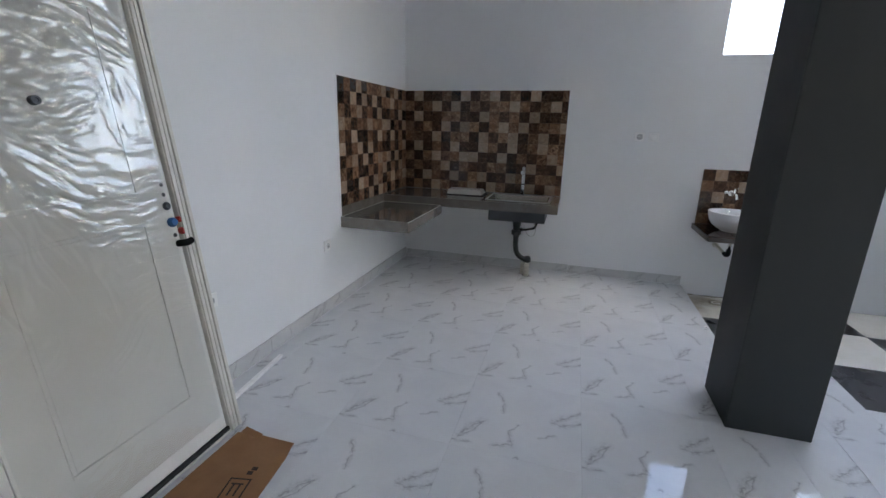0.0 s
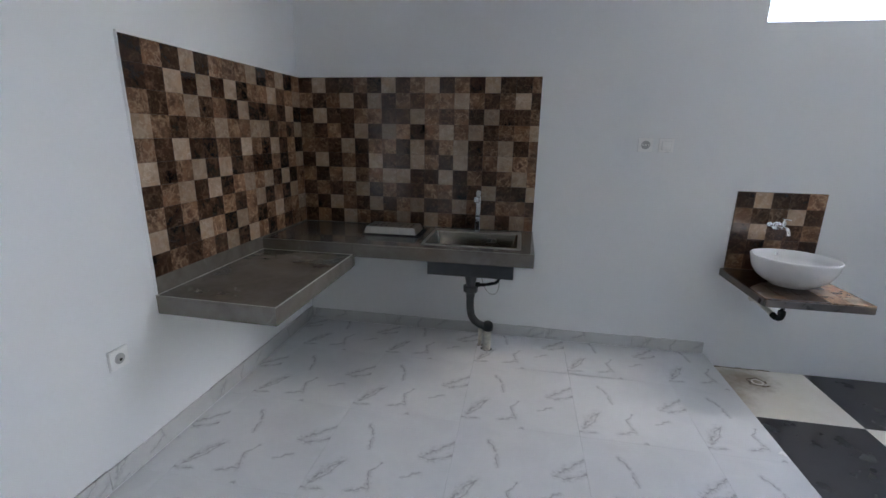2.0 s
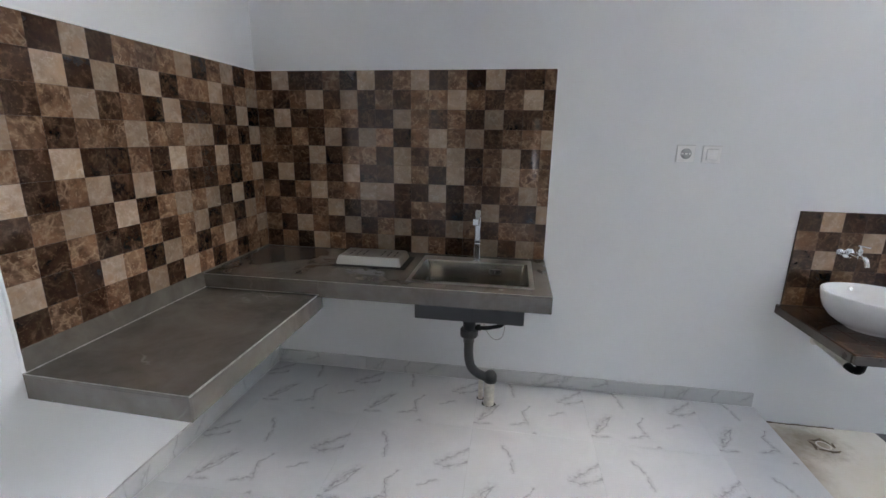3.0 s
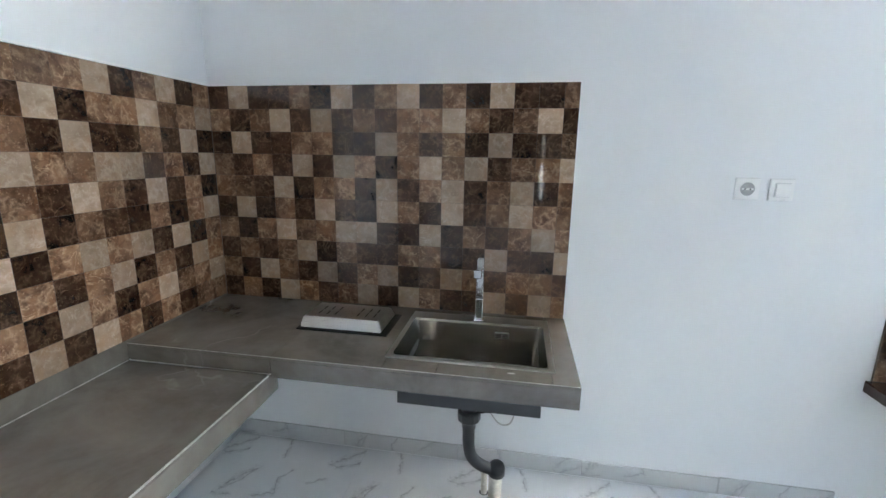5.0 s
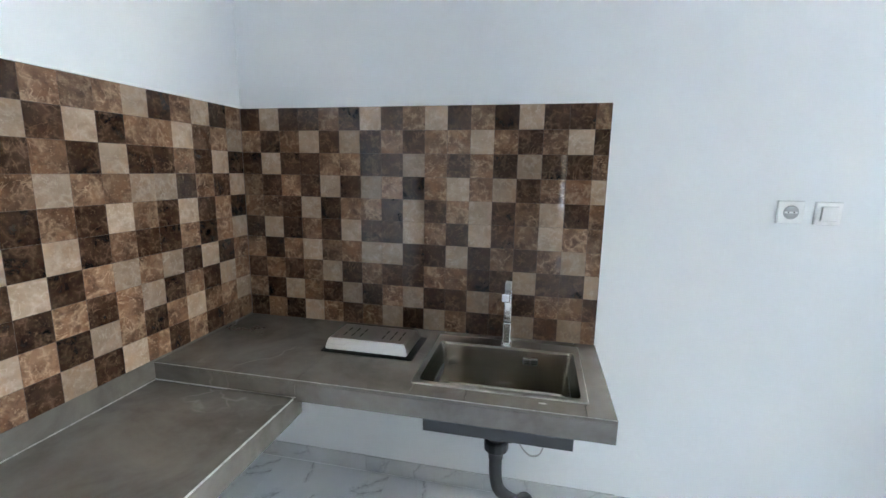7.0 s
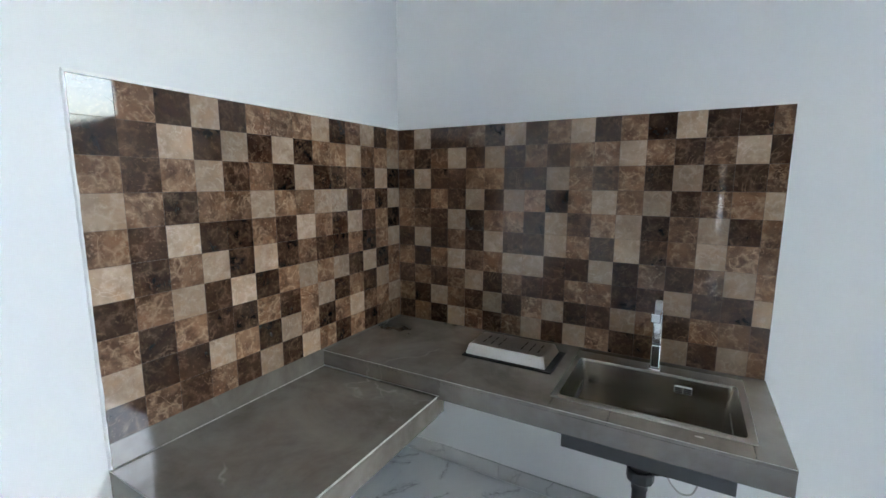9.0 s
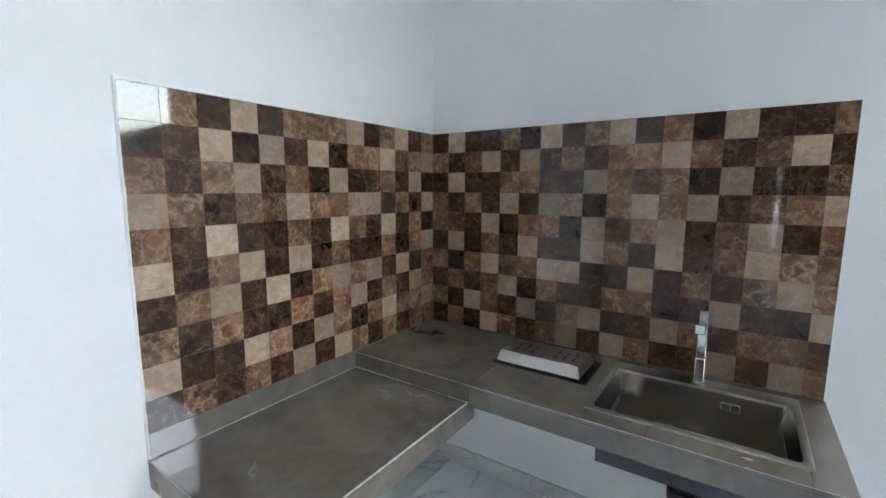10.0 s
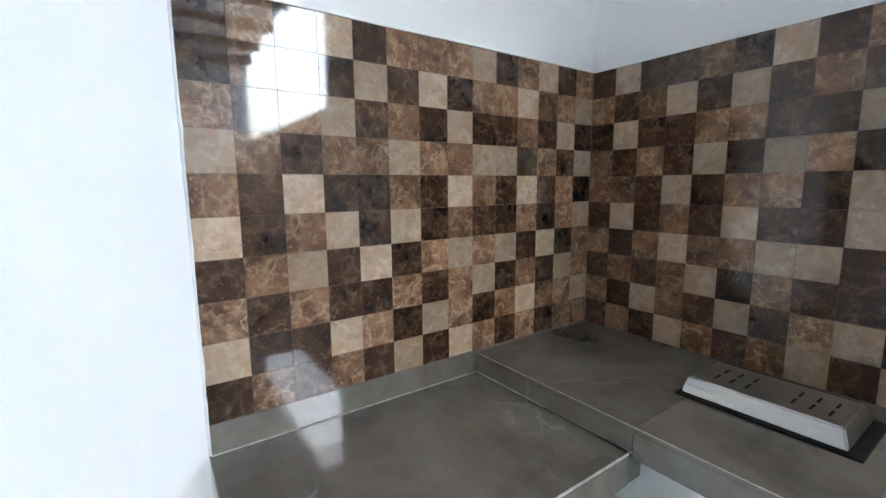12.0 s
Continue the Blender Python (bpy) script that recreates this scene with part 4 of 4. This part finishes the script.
def splash(name, label, rows, place, pitch_w, widths, tops, bottom, backing):
    """Mosaic on a wall. place(u, v) gives the pose of a tile centred u along and v up."""
    thing = structure(name, backing, GROUT, label, "wall tiles")
    meshes = {}
    for r, row in enumerate(rows):
        v1, v0 = tops[r], tops[r + 1] if r + 1 < len(tops) else bottom
        u = 0.0
        for c, tone in enumerate(row):
            w = widths.get(c, pitch_w)
            key = (tone, round(w, 4), round(v1 - v0, 4))
            if key not in meshes:
                meshes[key] = tile_mesh(w, v1 - v0, 0.0055, TONES[tone])
            ob = new("tile", meshes[key])
            ob.parent = thing
            ob.matrix_world = place(u + w / 2, (v0 + v1) / 2) @ pose(0, 0, random.uniform(-0.0003, 0.0003), random.uniform(-0.05, 0.05), random.uniform(-0.05, 0.05), 0)
            u += w
    return thing


splash("backsplash", "brown marble mosaic tiles above the sink counter", BACK_ROWS, lambda u, v: pose(0.006 + u, 4.996, v, 90, 0, 0), 0.1003, {16: 0.059}, [1.796 - 0.1003 * k for k in range(11)], 0.792, box(0.001, 4.9915, 0.7915, 1.670, 5.0, 1.7965))
splash("backsplash", "brown marble mosaic tiles above the stove counter", LEFT_ROWS, lambda u, v: pose(0.004, 3.566 + u, v, 90, 0, 90), 0.1020, LEFT_WIDTHS, [1.796 - 0.0996 * k for k in range(11)], 0.8, box(0.0, 3.565, 0.7995, 0.0085, 4.9912, 1.7965))
splash("backsplash", "small brown marble mosaic above the wash basin", BASIN_ROWS, lambda u, v: pose(2.915 + u, 4.996, v, 90, 0, 0), 0.0995, {}, [1.120 - 0.0995 * k for k in range(6)], 0.6225, box(2.914, 4.9915, 0.6205, 3.4135, 5.0, 1.1205))
edge = bmesh.new()
box(0.014, 4.9895, 1.7970, 1.6735, 5.0, 1.8015, bm=edge)
box(0.0, 3.562, 1.7970, 0.0135, 5.0, 1.8055, bm=edge)
box(1.6705, 4.9895, 0.7925, 1.6745, 5.0, 1.7968, bm=edge)
structure("trim_splash", edge, TRIM, "thin white edging along the mosaic", "trim")
ragged = bmesh.new()
rows = []
for k in range(111):
    z = 0.7215 + (1.7965 - 0.7215) * k / 110
    y = 3.5635 - 0.003 * abs(noise.noise(Vector((z * 17, 0, 2)))) - 0.0015 * max(0.0, noise.noise(Vector((z * 60, 4, 1))))
    over = 3.5665 + 0.005 * max(0.0, noise.noise(Vector((z * 11, 7, 5)))) + 0.0012 * noise.noise(Vector((z * 60, 2, 9)))
    rows.append([ragged.verts.new(q) for q in ((0.0005, y - 0.003, z), (0.0085, y, z), (0.0103, over, z), (0.0005, 3.5648, z))])
for a, b in zip(rows, rows[1:]):
    for k in range(4):
        ragged.faces.new((a[k], a[(k + 1) % 4], b[(k + 1) % 4], b[k]))
ragged.faces.new(rows[0][::-1])
ragged.faces.new(rows[-1])
structure("trim_ragged", ragged, WALL, "ragged plaster edge beside the mosaic", "trim")

# ---- skirting and floor tiles ----
def skirting(place, length, start, height):
    u = start
    k = 0
    while u < length - 0.01:
        w = min(0.6, length - u)
        bm = box(0.0008, 0, 0.001, w - 0.0008, 0.010, height + random.uniform(-0.003, 0.003), 0.0012)
        ob = part("tile", bm, SKIRT_SHADED, SK)
        # the print of a strip cut from a floor tile
        turn = Matrix.Translation((0, (0.16, 0.27, 0.42)[k % 3], 0)) @ Matrix.Rotation(radians(-90), 4, "X")
        ob.data.transform(turn)
        ob.matrix_world = place(u) @ turn.inverted()
        u += w
        k += 1


skirting(lambda u: pose(u, 5.0, 0, 0, 0, 0) @ Matrix.Diagonal((1, -1, 1, 1)), STEP_X - 0.012, 0.011, 0.082)
skirting(lambda u: pose(0, u - 4.0, 0, 0, 0, 90) @ Matrix.Diagonal((1, -1, 1, 1)), 9.0, 0.0, 0.098)

cut = {}


def floor_tile(x0, y0, x1, y1, ox, oy, top, mat, parent):
    """A tile cut to a rectangle, its print counted from ox, oy."""
    key = tuple(round(v, 3) for v in (x0 - ox, y0 - oy, x1 - ox, y1 - oy)) + (mat.name,)
    if key not in cut:
        cut[key] = mesh_of("tile", box(x0 - ox + 0.0003, y0 - oy + 0.0003, -0.010, x1 - ox - 0.0003, y1 - oy - 0.0003, 0, 0.0004), mat)
    ob = new("tile", cut[key])
    ob.parent = parent
    ob.matrix_world = pose(ox, oy, top + random.uniform(-0.0003, 0.0), random.uniform(-0.03, 0.03), random.uniform(-0.03, 0.03), 0)


for i in range(-2, 10):
    for j in range(-4, 9):
        ox, oy = 0.74 + 0.6 * i, 0.33 + 0.6 * j
        for rx0, ry0, rx1, ry1 in ((0.011, -1.5, STEP_X, 4.989), (STEP_X, -1.5, 3.435, 3.675), (3.435, -1.5, YARD_X, 3.10)):
            x0, y0, x1, y1 = max(ox, rx0), max(oy, ry0), min(ox + 0.6, rx1), min(oy + 0.6, ry1)
            if x1 - x0 > 0.01 and y1 - y0 > 0.01:
                floor_tile(x0, y0, x1, y1, ox, oy - 0.13, 0.0, MARBLE, FLOOR)
for i in range(6):
    for j in range(4):
        ox, oy = 2.92 + 0.6 * i, 4.43 - 0.6 * j
        x0, y0, x1, y1 = max(ox if i else STEP_X, STEP_X), max(oy, 3.1), min(ox + 0.6, YARD_X), min(oy + 0.6, 5.0)
        if x1 - x0 > 0.01 and y1 - y0 > 0.01:
            floor_tile(x0, y0, x1, y1, ox, oy, LOW, CREAM if (i + j) % 2 == 0 else SLATE, yard)
